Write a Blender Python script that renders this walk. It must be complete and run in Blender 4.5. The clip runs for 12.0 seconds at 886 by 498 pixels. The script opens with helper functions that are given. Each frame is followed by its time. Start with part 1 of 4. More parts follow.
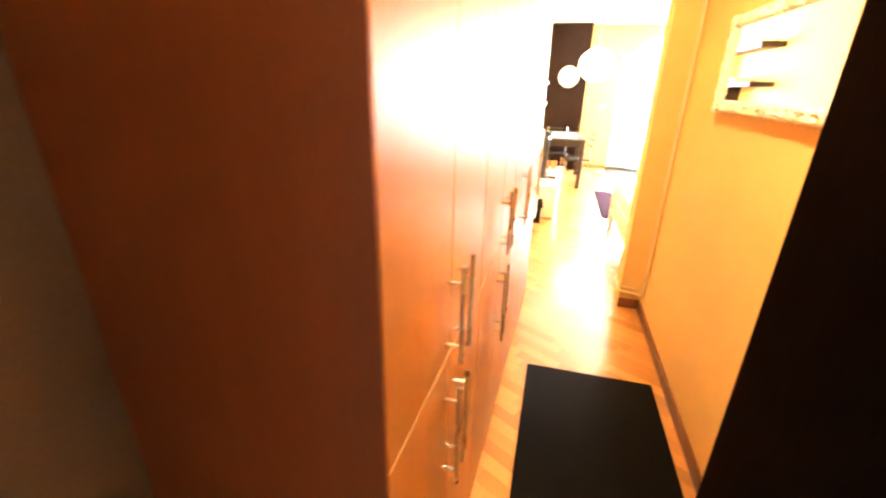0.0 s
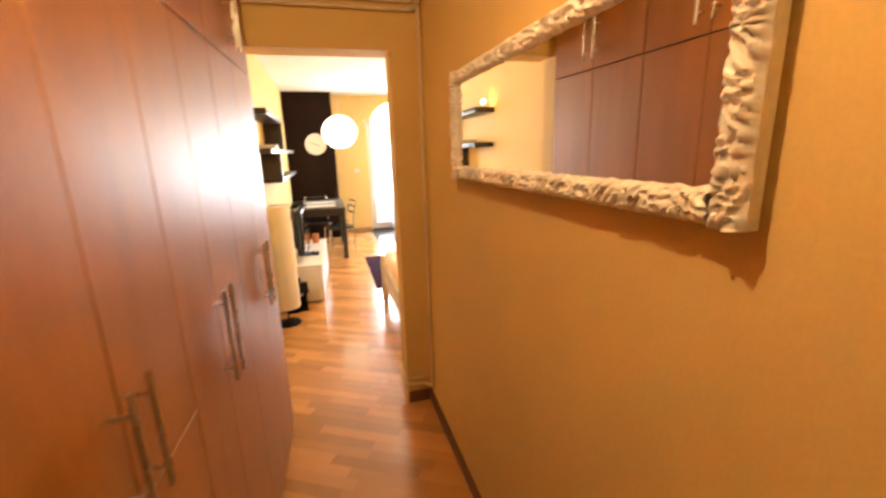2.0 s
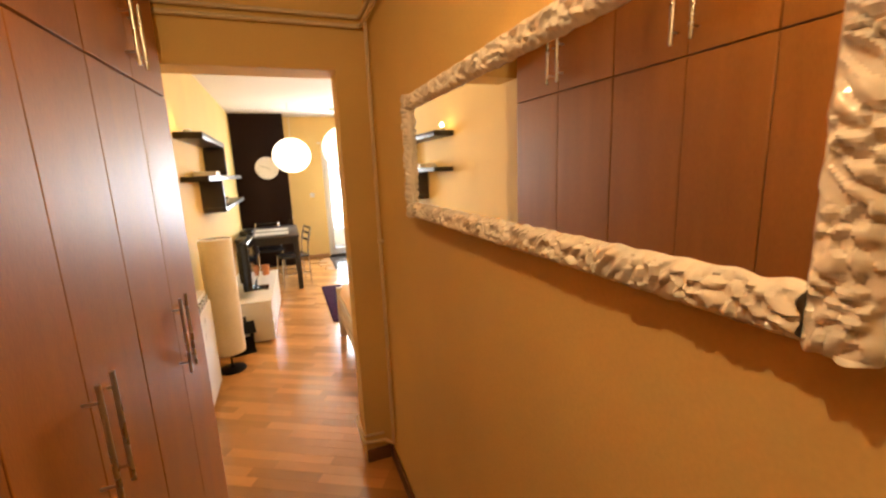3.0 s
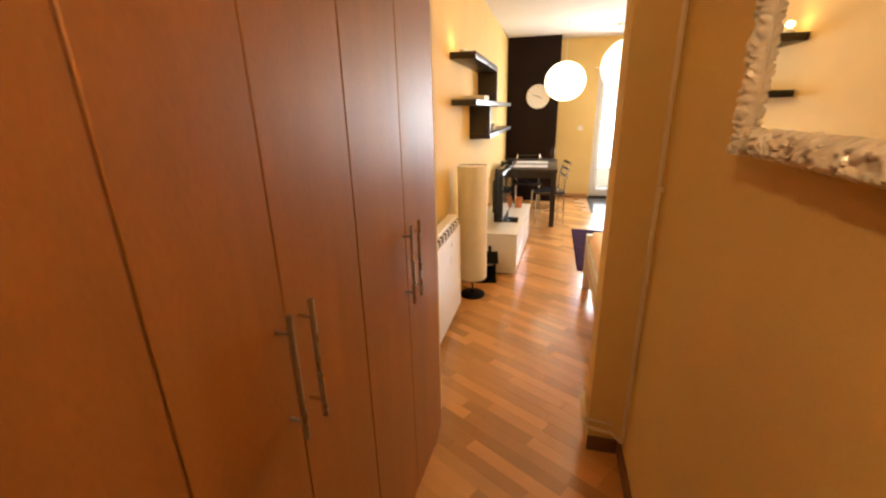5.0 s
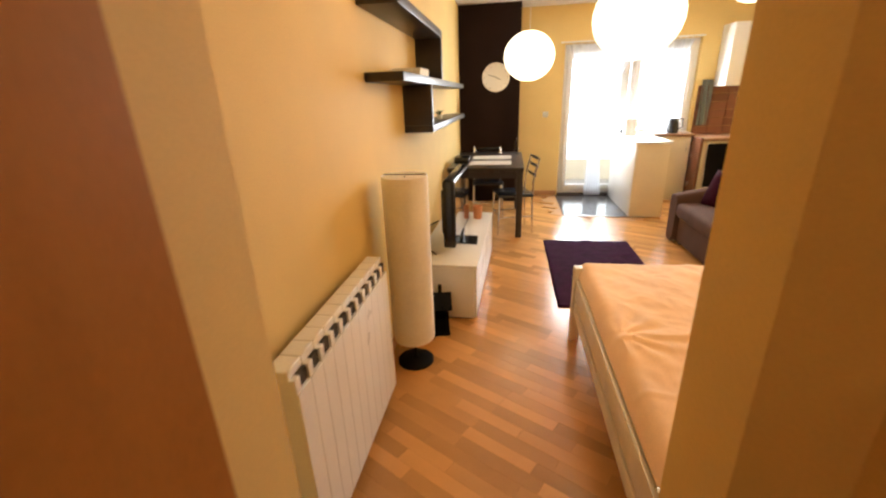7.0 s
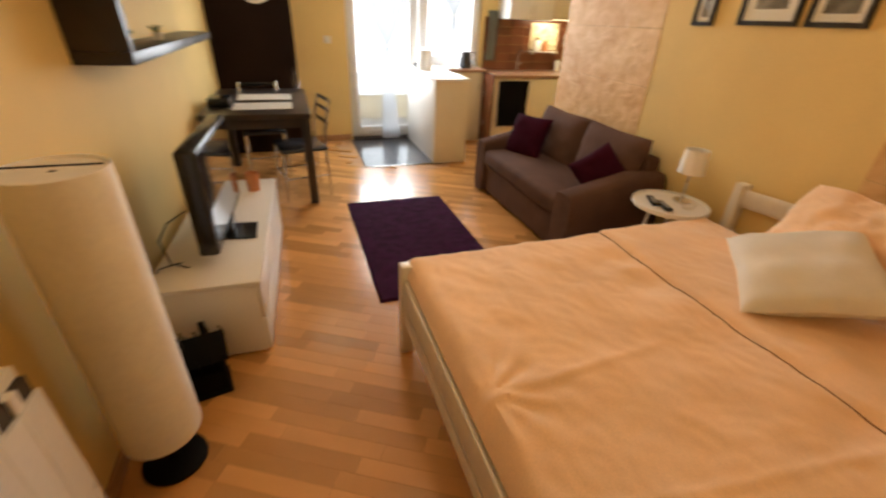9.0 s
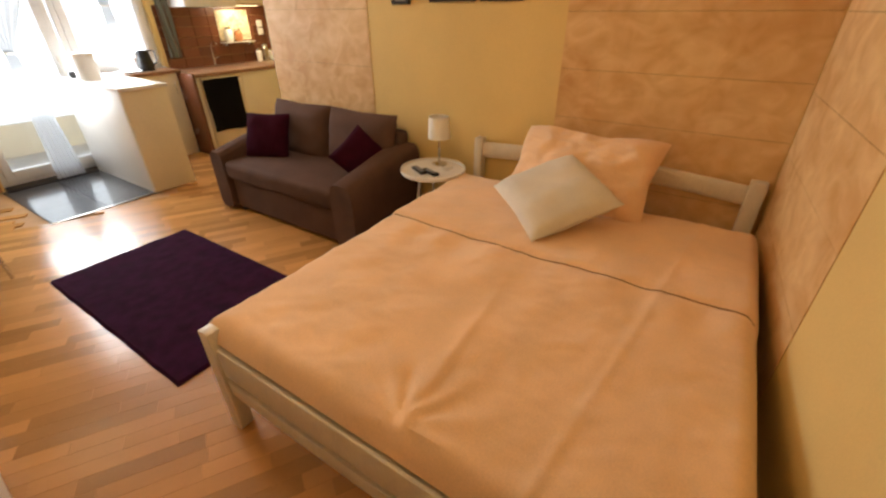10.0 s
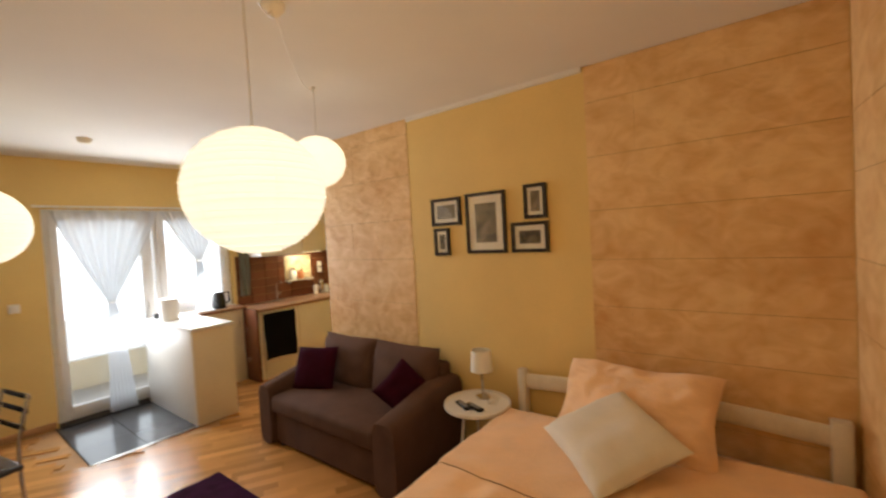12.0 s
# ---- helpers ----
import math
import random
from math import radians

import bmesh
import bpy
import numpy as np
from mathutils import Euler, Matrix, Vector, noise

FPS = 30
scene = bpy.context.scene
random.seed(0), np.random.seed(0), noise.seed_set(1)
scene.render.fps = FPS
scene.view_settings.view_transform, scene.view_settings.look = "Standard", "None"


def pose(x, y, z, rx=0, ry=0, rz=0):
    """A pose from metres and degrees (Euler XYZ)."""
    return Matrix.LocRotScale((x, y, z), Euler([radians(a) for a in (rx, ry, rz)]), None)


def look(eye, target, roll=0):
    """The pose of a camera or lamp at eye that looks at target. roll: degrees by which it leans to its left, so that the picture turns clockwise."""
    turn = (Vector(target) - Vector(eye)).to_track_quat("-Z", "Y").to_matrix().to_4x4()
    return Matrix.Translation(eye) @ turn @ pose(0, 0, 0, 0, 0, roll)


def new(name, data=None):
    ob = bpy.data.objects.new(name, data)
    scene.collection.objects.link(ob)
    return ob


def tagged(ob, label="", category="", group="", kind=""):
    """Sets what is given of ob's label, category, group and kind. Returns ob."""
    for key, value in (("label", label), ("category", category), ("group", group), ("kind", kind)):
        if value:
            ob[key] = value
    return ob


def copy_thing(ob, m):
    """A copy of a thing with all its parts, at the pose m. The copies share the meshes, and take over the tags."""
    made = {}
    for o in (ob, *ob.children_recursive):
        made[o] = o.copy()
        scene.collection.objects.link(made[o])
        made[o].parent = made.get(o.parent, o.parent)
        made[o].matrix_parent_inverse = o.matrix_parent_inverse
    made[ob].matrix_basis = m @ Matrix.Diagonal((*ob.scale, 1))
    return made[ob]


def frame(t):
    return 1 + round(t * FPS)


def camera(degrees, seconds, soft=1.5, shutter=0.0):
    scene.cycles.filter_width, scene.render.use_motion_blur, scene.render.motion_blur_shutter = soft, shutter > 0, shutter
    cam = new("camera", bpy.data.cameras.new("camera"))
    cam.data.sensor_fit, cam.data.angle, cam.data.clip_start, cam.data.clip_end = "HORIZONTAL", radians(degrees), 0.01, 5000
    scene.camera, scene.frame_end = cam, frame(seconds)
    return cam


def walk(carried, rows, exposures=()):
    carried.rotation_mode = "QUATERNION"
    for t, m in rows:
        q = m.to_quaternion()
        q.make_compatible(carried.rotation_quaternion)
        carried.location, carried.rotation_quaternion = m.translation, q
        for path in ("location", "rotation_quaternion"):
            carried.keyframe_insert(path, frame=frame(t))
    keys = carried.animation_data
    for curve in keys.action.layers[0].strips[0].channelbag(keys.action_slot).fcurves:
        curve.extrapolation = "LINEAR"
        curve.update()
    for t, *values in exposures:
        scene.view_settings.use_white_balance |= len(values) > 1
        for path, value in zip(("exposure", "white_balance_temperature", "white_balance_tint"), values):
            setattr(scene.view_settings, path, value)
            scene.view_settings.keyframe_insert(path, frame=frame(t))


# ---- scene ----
cam = camera(93.8, 12.0, soft=2.2, shutter=0.4)
PATH = [
    (0, (0.447, 0.223, 1.561), (-0.029, 2.021, 0.824), 1.1),
    (0.5, (0.537, 0.409, 1.568), (0.297, 2.241, 0.804), 1.9),
    (1, (0.583, 0.595, 1.545), (0.539, 2.471, 0.854), 0.0),
    (1.5, (0.558, 0.779, 1.566), (0.767, 2.691, 1.017), -0.4),
    (2, (0.646, 0.935, 1.58), (1.155, 2.813, 1.114), -1.8),
    (2.5, (0.696, 1.076, 1.625), (1.425, 2.92, 1.36), -4.5),
    (3, (0.743, 1.172, 1.627), (1.429, 3.01, 1.244), -2.3),
    (3.5, (0.788, 1.202, 1.607), (0.896, 3.143, 1.14), 0.6),
    (5.5, (0.789, 1.847, 1.538), (0.297, 3.666, 0.869), -1.5),
    (6, (0.771, 2.166, 1.515), (0.345, 3.994, 0.824), 0.4),
    (6.5, (0.736, 2.499, 1.516), (0.359, 4.342, 0.838), -0.9),
    (8.5, (0.699, 3.527, 1.496), (0.892, 5.311, 0.613), 0.6),
    (9, (0.76, 3.685, 1.494), (1.354, 5.331, 0.524), 2.6),
    (9.5, (0.735, 3.87, 1.461), (1.919, 5.184, 0.527), -0.0),
    (10, (0.661, 3.935, 1.489), (2.106, 4.889, 0.488), -0.4),
    (10.5, (0.648, 3.927, 1.53), (2.261, 4.905, 0.864), -0.6),
    (11, (0.662, 3.916, 1.581), (2.387, 4.817, 1.116), 0.3),
    (11.5, (0.664, 3.929, 1.635), (2.378, 4.935, 1.41), -0.7),
    (12, (0.625, 3.961, 1.68), (2.212, 5.176, 1.612), -3.3),
]
EXPOSURES = [(0.0, 3.4), (0.5, 3.05), (1.0, 2.4), (1.5, 1.8), (2.0, 1.3), (2.5, 1.0), (3.5, 0.8), (5.5, 0.75), (6.5, 0.65), (8.5, -0.12), (9.5, -0.17), (10.5, -0.26), (11.0, -0.32), (12.0, -0.54)]
walk(cam, [(t, look(eye, target, roll)) for t, eye, target, roll in PATH], EXPOSURES)

# ---- world and lights ----
world = bpy.data.worlds.new("sky")
scene.world = world
world.use_nodes = True
wn = world.node_tree.nodes
sky = wn.new("ShaderNodeTexSky")
sky.sky_type, sky.sun_disc = "NISHITA", False
sky.sun_elevation, sky.sun_rotation = radians(60), radians(166)
world.node_tree.links.new(sky.outputs[0], wn["Background"].inputs[0])
wn["Background"].inputs[1].default_value = 0.15


def lamp(name, kind, m, energy, color, size=0.1, size_y=None):
    data = bpy.data.lights.new(name, kind)
    data.energy, data.color = energy, color
    if kind == "AREA":
        data.size = size
        if size_y:
            data.shape, data.size_y = "RECTANGLE", size_y
    elif kind == "SUN":
        data.angle = size
    else:
        data.shadow_soft_size = size
    ob = new(name, data)
    ob.matrix_world = m
    return ob


WARM = (1.0, 0.58, 0.22)
HALL = (1.0, 0.66, 0.31)
DAY = (0.92, 0.96, 1.0)
lamp("sun", "SUN", look((4, 3, 14), (2, 11, 0)), 4.0, (1.0, 0.95, 0.86), radians(0.5))
lamp("window_daylight", "AREA", look((2.30, 9.36, 1.42), (2.5, 5.0, 0.9)), 86, DAY, 1.6, 1.5)
lamp("corridor_ceiling_bulb", "POINT", pose(0.46, 1.38, 2.45), 13.5, HALL, 0.018)
lamp("big_lantern_bulb", "POINT", pose(1.32, 5.22, 1.85), 15.5, WARM, 0.18)
lamp("small_lantern_bulb", "POINT", pose(2.256, 6.162, 2.182), 5, WARM, 0.15)
lamp("table_lantern_bulb", "POINT", pose(0.904, 7.80, 1.895), 7, WARM, 0.24)
lamp("shelf_puck_bulb", "POINT", pose(0.09, 4.98, 2.03), 0.5, WARM, 0.02)
lamp("hood_bulb", "AREA", look((4.22, 9.25, 1.535), (4.22, 9.36, 0.9)), 9, (1.0, 0.85, 0.55), 0.4, 0.15)


# ---- materials ----
def material(name, color, rough=0.6, metal=0.0, vary=0.08, scale=6.0, fine=80.0, bump=0.05, stretch=(1, 1, 1), island=False, emit=0.0, emit_color=None, trans=0.0, sheen=0.0, coat=0.0, alt=None):
    m = bpy.data.materials.new(name)
    m.use_nodes = True
    n, l = m.node_tree.nodes, m.node_tree.links
    b = n["Principled BSDF"]
    tc = n.new("ShaderNodeTexCoord")
    mp = n.new("ShaderNodeMapping")
    mp.inputs["Scale"].default_value = stretch
    l.new(tc.outputs["Object"], mp.inputs[0])
    big = n.new("ShaderNodeTexNoise")
    big.inputs["Scale"].default_value, big.inputs["Detail"].default_value = scale, 4
    small = n.new("ShaderNodeTexNoise")
    small.inputs["Scale"].default_value, small.inputs["Detail"].default_value = fine, 3
    l.new(mp.outputs[0], big.inputs[0])
    l.new(mp.outputs[0], small.inputs[0])
    mix = n.new("ShaderNodeMix")
    mix.data_type = "FLOAT"
    mix.inputs[0].default_value = 0.4
    l.new(big.outputs[0], mix.inputs[2])
    l.new(small.outputs[0], mix.inputs[3])
    value = mix.outputs[0]
    if island:
        info = n.new("ShaderNodeObjectInfo")
        geo = n.new("ShaderNodeNewGeometry")
        add = n.new("ShaderNodeMath")
        add.operation = "ADD"
        l.new(info.outputs["Random"], add.inputs[0])
        l.new(geo.outputs["Random Per Island"], add.inputs[1])
        frac = n.new("ShaderNodeMath")
        frac.operation = "FRACT"
        l.new(add.outputs[0], frac.inputs[0])
        mix2 = n.new("ShaderNodeMix")
        mix2.data_type = "FLOAT"
        mix2.inputs[0].default_value = 0.55
        l.new(mix.outputs[0], mix2.inputs[2])
        l.new(frac.outputs[0], mix2.inputs[3])
        value = mix2.outputs[0]
    ramp = n.new("ShaderNodeValToRGB")
    low = alt or tuple(c * (1 - 2 * vary) for c in color)
    high = tuple(min(1.0, c * (1 + 2 * vary)) for c in color)
    ramp.color_ramp.elements[0].color, ramp.color_ramp.elements[1].color = (*low, 1), (*high, 1)
    ramp.color_ramp.elements[0].position, ramp.color_ramp.elements[1].position = (0.2, 0.8) if island else (0.32, 0.68)
    l.new(value, ramp.inputs[0])
    l.new(ramp.outputs[0], b.inputs["Base Color"])
    rr = n.new("ShaderNodeMapRange")
    rr.inputs[3].default_value, rr.inputs[4].default_value = max(0.02, rough - 0.08), min(1, rough + 0.08)
    l.new(big.outputs[0], rr.inputs[0])
    l.new(rr.outputs[0], b.inputs["Roughness"])
    b.inputs["Metallic"].default_value = metal
    b.inputs["Coat Weight"].default_value = coat
    b.inputs["Sheen Weight"].default_value = sheen
    if bump:
        bp = n.new("ShaderNodeBump")
        bp.inputs["Strength"].default_value, bp.inputs["Distance"].default_value = bump, 0.01
        l.new(value, bp.inputs["Height"])
        l.new(bp.outputs[0], b.inputs["Normal"])
    if emit:
        b.inputs["Emission Color"].default_value = (*(emit_color or color), 1)
        b.inputs["Emission Strength"].default_value = emit
    if trans:
        tr = n.new("ShaderNodeBsdfTranslucent")
        tr.inputs[0].default_value = (*color, 1)
        cl = n.new("ShaderNodeBsdfTransparent")
        ms, ms2 = n.new("ShaderNodeMixShader"), n.new("ShaderNodeMixShader")
        ms.inputs[0].default_value, ms2.inputs[0].default_value = trans, 0.08
        l.new(b.outputs[0], ms.inputs[1])
        l.new(tr.outputs[0], ms.inputs[2])
        l.new(ms.outputs[0], ms2.inputs[1])
        l.new(cl.outputs[0], ms2.inputs[2])
        l.new(ms2.outputs[0], n["Material Output"].inputs[0])
    return m


def stone_plaster(name):
    """Hand-worked plaster: chipped ridges and hollows, cream on the ridges and ochre in the hollows."""
    m = bpy.data.materials.new(name)
    m.use_nodes = True
    n, l = m.node_tree.nodes, m.node_tree.links
    b = n["Principled BSDF"]
    tc, mp = n.new("ShaderNodeTexCoord"), n.new("ShaderNodeMapping")
    mp.inputs["Scale"].default_value = (0.85, 0.85, 1.15)
    l.new(tc.outputs["Object"], mp.inputs[0])

    def field(scale, detail, warp):
        t = n.new("ShaderNodeTexNoise")
        t.inputs["Scale"].default_value, t.inputs["Detail"].default_value, t.inputs["Distortion"].default_value = scale, detail, warp
        l.new(mp.outputs[0], t.inputs[0])
        return t.outputs[0]

    def blend(a, c, share):
        x = n.new("ShaderNodeMix")
        x.data_type = "FLOAT"
        x.inputs[0].default_value = share
        l.new(a, x.inputs[2])
        l.new(c, x.inputs[3])
        return x.outputs[0]
    chips = n.new("ShaderNodeMath")
    chips.operation = "PINGPONG"
    chips.inputs[1].default_value = 0.16
    l.new(field(4.5, 2, 0.5), chips.inputs[0])
    lift = n.new("ShaderNodeMath")
    lift.operation, lift.inputs[1].default_value = "MULTIPLY", 6.0
    l.new(chips.outputs[0], lift.inputs[0])
    height = blend(lift.outputs[0], field(18, 5, 0.5), 0.6)
    tone = blend(blend(field(1.3, 3, 0.4), field(7, 5, 1.2), 0.45), lift.outputs[0], 0.07)
    ramp = n.new("ShaderNodeValToRGB")
    ramp.color_ramp.elements[0].position, ramp.color_ramp.elements[1].position = 0.34, 0.62
    ramp.color_ramp.elements[0].color, ramp.color_ramp.elements[1].color = (0.60, 0.32, 0.105, 1), (0.84, 0.585, 0.285, 1)
    l.new(tone, ramp.inputs[0])
    l.new(ramp.outputs[0], b.inputs["Base Color"])
    b.inputs["Roughness"].default_value = 0.6
    bp = n.new("ShaderNodeBump")
    bp.inputs["Strength"].default_value, bp.inputs["Distance"].default_value = 0.36, 0.02
    l.new(height, bp.inputs["Height"])
    l.new(bp.outputs[0], b.inputs["Normal"])
    return m


YELLOW = material("yellow_wall_paint", (0.77, 0.56, 0.215), 0.75, vary=0.03, scale=2.5, fine=140, bump=0.03)
CEIL = material("white_ceiling_paint", (0.78, 0.75, 0.70), 0.85, vary=0.02, scale=2, fine=120, bump=0.03)
STONE = stone_plaster("cream_stone_plaster")
JOINT = material("stone_joint", (0.40, 0.23, 0.09), 0.9, vary=0.1)
BROWN = material("dark_brown_wall_paint", (0.017, 0.009, 0.007), 0.75, vary=0.1, scale=3, bump=0.03)
BEECH = material("orange_beech_laminate", (0.42, 0.174, 0.038), 0.44, vary=0.10, scale=1.6, fine=60, bump=0.015, stretch=(6, 6, 0.7))
BEECH_EDGE = material("light_edge_band", (0.60, 0.40, 0.20), 0.4, vary=0.06)
OAK = material("oak_parquet", (0.56, 0.275, 0.088), 0.22, vary=0.14, scale=3, fine=55, bump=0.03, stretch=(2, 2, 2), island=True, coat=0.15)
OAKGAP = material("parquet_gap", (0.42, 0.23, 0.092), 0.8, vary=0.1)
SKIRT = material("brown_wood_skirting", (0.16, 0.065, 0.025), 0.4, vary=0.12, scale=4)
OAKSKIRT = material("oak_skirting", (0.42, 0.22, 0.09), 0.4, vary=0.12, scale=4)
SLATE = material("dark_slate_tile", (0.055, 0.055, 0.060), 0.16, vary=0.18, scale=6, fine=50, bump=0.03, island=True)
GROUT = material("grey_grout", (0.11, 0.105, 0.10), 0.9, vary=0.08)
WHITE = material("white_lacquer", (0.80, 0.78, 0.74), 0.32, vary=0.02, scale=3, bump=0.01)
CREAM = material("cream_cabinet_front", (0.74, 0.66, 0.50), 0.35, vary=0.03, scale=3, bump=0.01)
WHITEWOOD = material("white_painted_pine", (0.76, 0.70, 0.60), 0.45, vary=0.05, scale=3, fine=40, bump=0.04, stretch=(3, 3, 1))
RADW = material("white_radiator_enamel", (0.82, 0.80, 0.75), 0.3, vary=0.02, bump=0.01)
DARKSLOT = material("dark_slot", (0.05, 0.04, 0.03), 0.8, vary=0.05)
BLACKWOOD = material("black_brown_wood", (0.022, 0.015, 0.012), 0.35, vary=0.15, scale=3, fine=50, bump=0.03, stretch=(4, 1, 4))
BLACKPL = material("black_plastic", (0.010, 0.010, 0.012), 0.22, vary=0.1, bump=0.0)
SCREEN = material("black_screen_glass", (0.006, 0.007, 0.010), 0.06, vary=0.05, bump=0.0, coat=0.6)
BLACKMET = material("black_painted_metal", (0.006, 0.0055, 0.005), 0.6, vary=0.1, bump=0.02)
STEEL = material("brushed_steel", (0.62, 0.60, 0.56), 0.28, metal=1.0, vary=0.05, scale=10, bump=0.02)
CHROME = material("chrome_tube", (0.70, 0.70, 0.70), 0.12, metal=1.0, vary=0.02, bump=0.0)
PIPE = material("cream_painted_pipe", (0.74, 0.62, 0.42), 0.4, vary=0.04, bump=0.02)
PAPER = material("lit_paper_lantern", (0.92, 0.86, 0.74), 0.8, vary=0.02, scale=8, bump=0.03, emit=1.45, emit_color=(1.0, 0.92, 0.72))
PAPERRIB = material("paper_lantern_rib", (0.80, 0.70, 0.54), 0.8, vary=0.02, bump=0.0, emit=0.95, emit_color=(1.0, 0.84, 0.56))
PAPEROFF = material("white_paper_shade", (0.88, 0.85, 0.79), 0.85, vary=0.03, scale=6, fine=60, bump=0.08)
PEACH = material("peach_cotton", (0.90, 0.61, 0.37), 0.85, vary=0.05, scale=5, fine=160, bump=0.12, sheen=0.3)
# dark peach for the drawn shadow line of the duvet fold
PEACH_FOLD_SHADE = material("dark_peach_fold_shade", (0.30, 0.15, 0.07), 0.9, vary=0.08)
OFFWHITE = material("off_white_woven_cushion", (0.76, 0.72, 0.64), 0.9, vary=0.04, scale=8, fine=220, bump=0.25, sheen=0.2)
GREYFAB = material("taupe_woven_upholstery", (0.112, 0.064, 0.048), 0.8, vary=0.10, scale=6, fine=240, bump=0.25)
PURPLE = material("deep_purple_cloth", (0.036, 0.004, 0.014), 0.9, vary=0.12, scale=8, fine=200, bump=0.2)
RUG = material("purple_pile", (0.034, 0.006, 0.027), 0.97, vary=0.22, scale=14, fine=300, bump=0.5)
MATBLACK = material("black_rubber_mat", (0.0025, 0.0022, 0.002), 0.9, vary=0.15, scale=20, fine=240, bump=0.3)
SHEER = material("sheer_white_voile", (0.76, 0.78, 0.81), 0.9, vary=0.02, bump=0.0, trans=0.6)
PVC = material("white_pvc_frame", (0.82, 0.82, 0.82), 0.3, vary=0.02, bump=0.0)
SPLASH = material("brown_backsplash_laminate", (0.15, 0.050, 0.024), 0.25, vary=0.14, scale=5, bump=0.02, island=True)
WORKTOP = material("brown_worktop", (0.30, 0.16, 0.09), 0.3, vary=0.15, scale=9, fine=60, bump=0.02)
SILVERFRAME = material("white_silver_carved_frame", (0.88, 0.84, 0.77), 0.22, vary=0.05, scale=20, bump=0.1, coat=0.3)
FRAMEBLACK = material("black_picture_frame", (0.015, 0.010, 0.008), 0.3, vary=0.1, bump=0.0)
MOUNT = material("white_mount_card", (0.88, 0.86, 0.80), 0.8, vary=0.02)
PHOTO = material("grey_photograph", (0.17, 0.15, 0.125), 0.35, vary=0.35, scale=9, fine=20, bump=0.0)
PHOTODARK = material("dark_photograph", (0.10, 0.085, 0.07), 0.35, vary=0.45, scale=9, fine=20, bump=0.0)
TERRA = material("orange_terracotta", (0.55, 0.22, 0.09), 0.7, vary=0.08)
LEAF = material("green_leaf", (0.06, 0.11, 0.03), 0.6, vary=0.2)
DOORDARK = material("dark_wood_entrance_door", (0.008, 0.005, 0.004), 0.45, vary=0.2, scale=2, fine=40, bump=0.03, stretch=(5, 5, 0.7))
# grey-brown carries the dimness round the entrance in the plaster colour
LANDING = material("shade_greyed_plaster", (0.40, 0.30, 0.22), 0.9, vary=0.06)
CONCRETE = material("light_balcony_concrete", (0.55, 0.54, 0.52), 0.8, vary=0.08, scale=4, bump=0.1)
FACADE = material("pale_facade_render", (0.82, 0.82, 0.80), 0.9, vary=0.04)
TOWEL = material("grey_green_towel", (0.16, 0.17, 0.14), 0.95, vary=0.1, fine=200, bump=0.3)
BLACKCLOTH = material("black_cotton", (0.006, 0.0055, 0.006), 0.95, vary=0.15, fine=200, bump=0.2)
# pale mottled cream that puts the lamp's bright patch into colour
LITPANEL = material("lit_backsplash_cream", (0.62, 0.52, 0.34), 0.3, vary=0.3, scale=9, fine=30, bump=0.02)
GLOWLAMP = material("glowing_lamp_glass", (1.0, 0.9, 0.7), 0.5, vary=0.0, bump=0.0, emit=6.0, emit_color=(1.0, 0.78, 0.45))
PRINT = material("grey_print", (0.20, 0.20, 0.20), 0.6, vary=0.05)


for dull in (BROWN, MATBLACK, DOORDARK, RUG, PURPLE, BLACKMET, GREYFAB, BLACKCLOTH):
    dull.node_tree.nodes["Principled BSDF"].inputs["Specular IOR Level"].default_value = 0.08


BEECH.node_tree.nodes["Principled BSDF"].inputs["Specular IOR Level"].default_value = 0.32


def clear_glass(name, rough=0.0):
    m = bpy.data.materials.new(name)
    m.use_nodes = True
    n, l = m.node_tree.nodes, m.node_tree.links
    g, t, f, x = (n.new("ShaderNode" + k) for k in ("BsdfGlossy", "BsdfTransparent", "LayerWeight", "MixShader"))
    g.inputs["Roughness"].default_value = rough
    steep, gain = n.new("ShaderNodeMath"), n.new("ShaderNodeMath")
    steep.operation, steep.inputs[1].default_value = "POWER", 4.5
    gain.operation, gain.inputs[1].default_value, gain.inputs[2].default_value = "MULTIPLY_ADD", 0.9, 0.04
    f.inputs["Blend"].default_value = 0.5
    l.new(f.outputs["Facing"], steep.inputs[0])
    l.new(steep.outputs[0], gain.inputs[0])
    l.new(gain.outputs[0], x.inputs[0])
    l.new(t.outputs[0], x.inputs[1])
    l.new(g.outputs[0], x.inputs[2])
    l.new(x.outputs[0], n["Material Output"].inputs[0])
    return m


GLASS = clear_glass("window_glass")
MIRROR = bpy.data.materials.new("mirror_silver")
MIRROR.use_nodes = True
MIRROR.node_tree.nodes["Principled BSDF"].inputs["Base Color"].default_value = (0.86, 0.86, 0.84, 1)
MIRROR.node_tree.nodes["Principled BSDF"].inputs["Metallic"].default_value = 1.0
MIRROR.node_tree.nodes["Principled BSDF"].inputs["Roughness"].default_value = 0.02


# ---- mesh helpers ----
def box(bm, lo, hi, bevel=0.0, segs=2):
    m = Matrix.Translation([(a + b) / 2 for a, b in zip(lo, hi)]) @ Matrix.Diagonal([*(abs(b - a) for a, b in zip(lo, hi)), 1])
    made = bmesh.ops.create_cube(bm, size=1.0, matrix=m)
    if bevel:
        edges = list({e for v in made["verts"] for e in v.link_edges})
        bmesh.ops.bevel(bm, geom=edges, offset=bevel, segments=segs, profile=0.5, affect="EDGES")
    return bm


def boxes(*some, bevel=0.0):
    bm = bmesh.new()
    for lo, hi in some:
        box(bm, lo, hi, bevel)
    return bm


def one(lo, hi, bevel=0.0, segs=2):
    return box(bmesh.new(), lo, hi, bevel, segs)


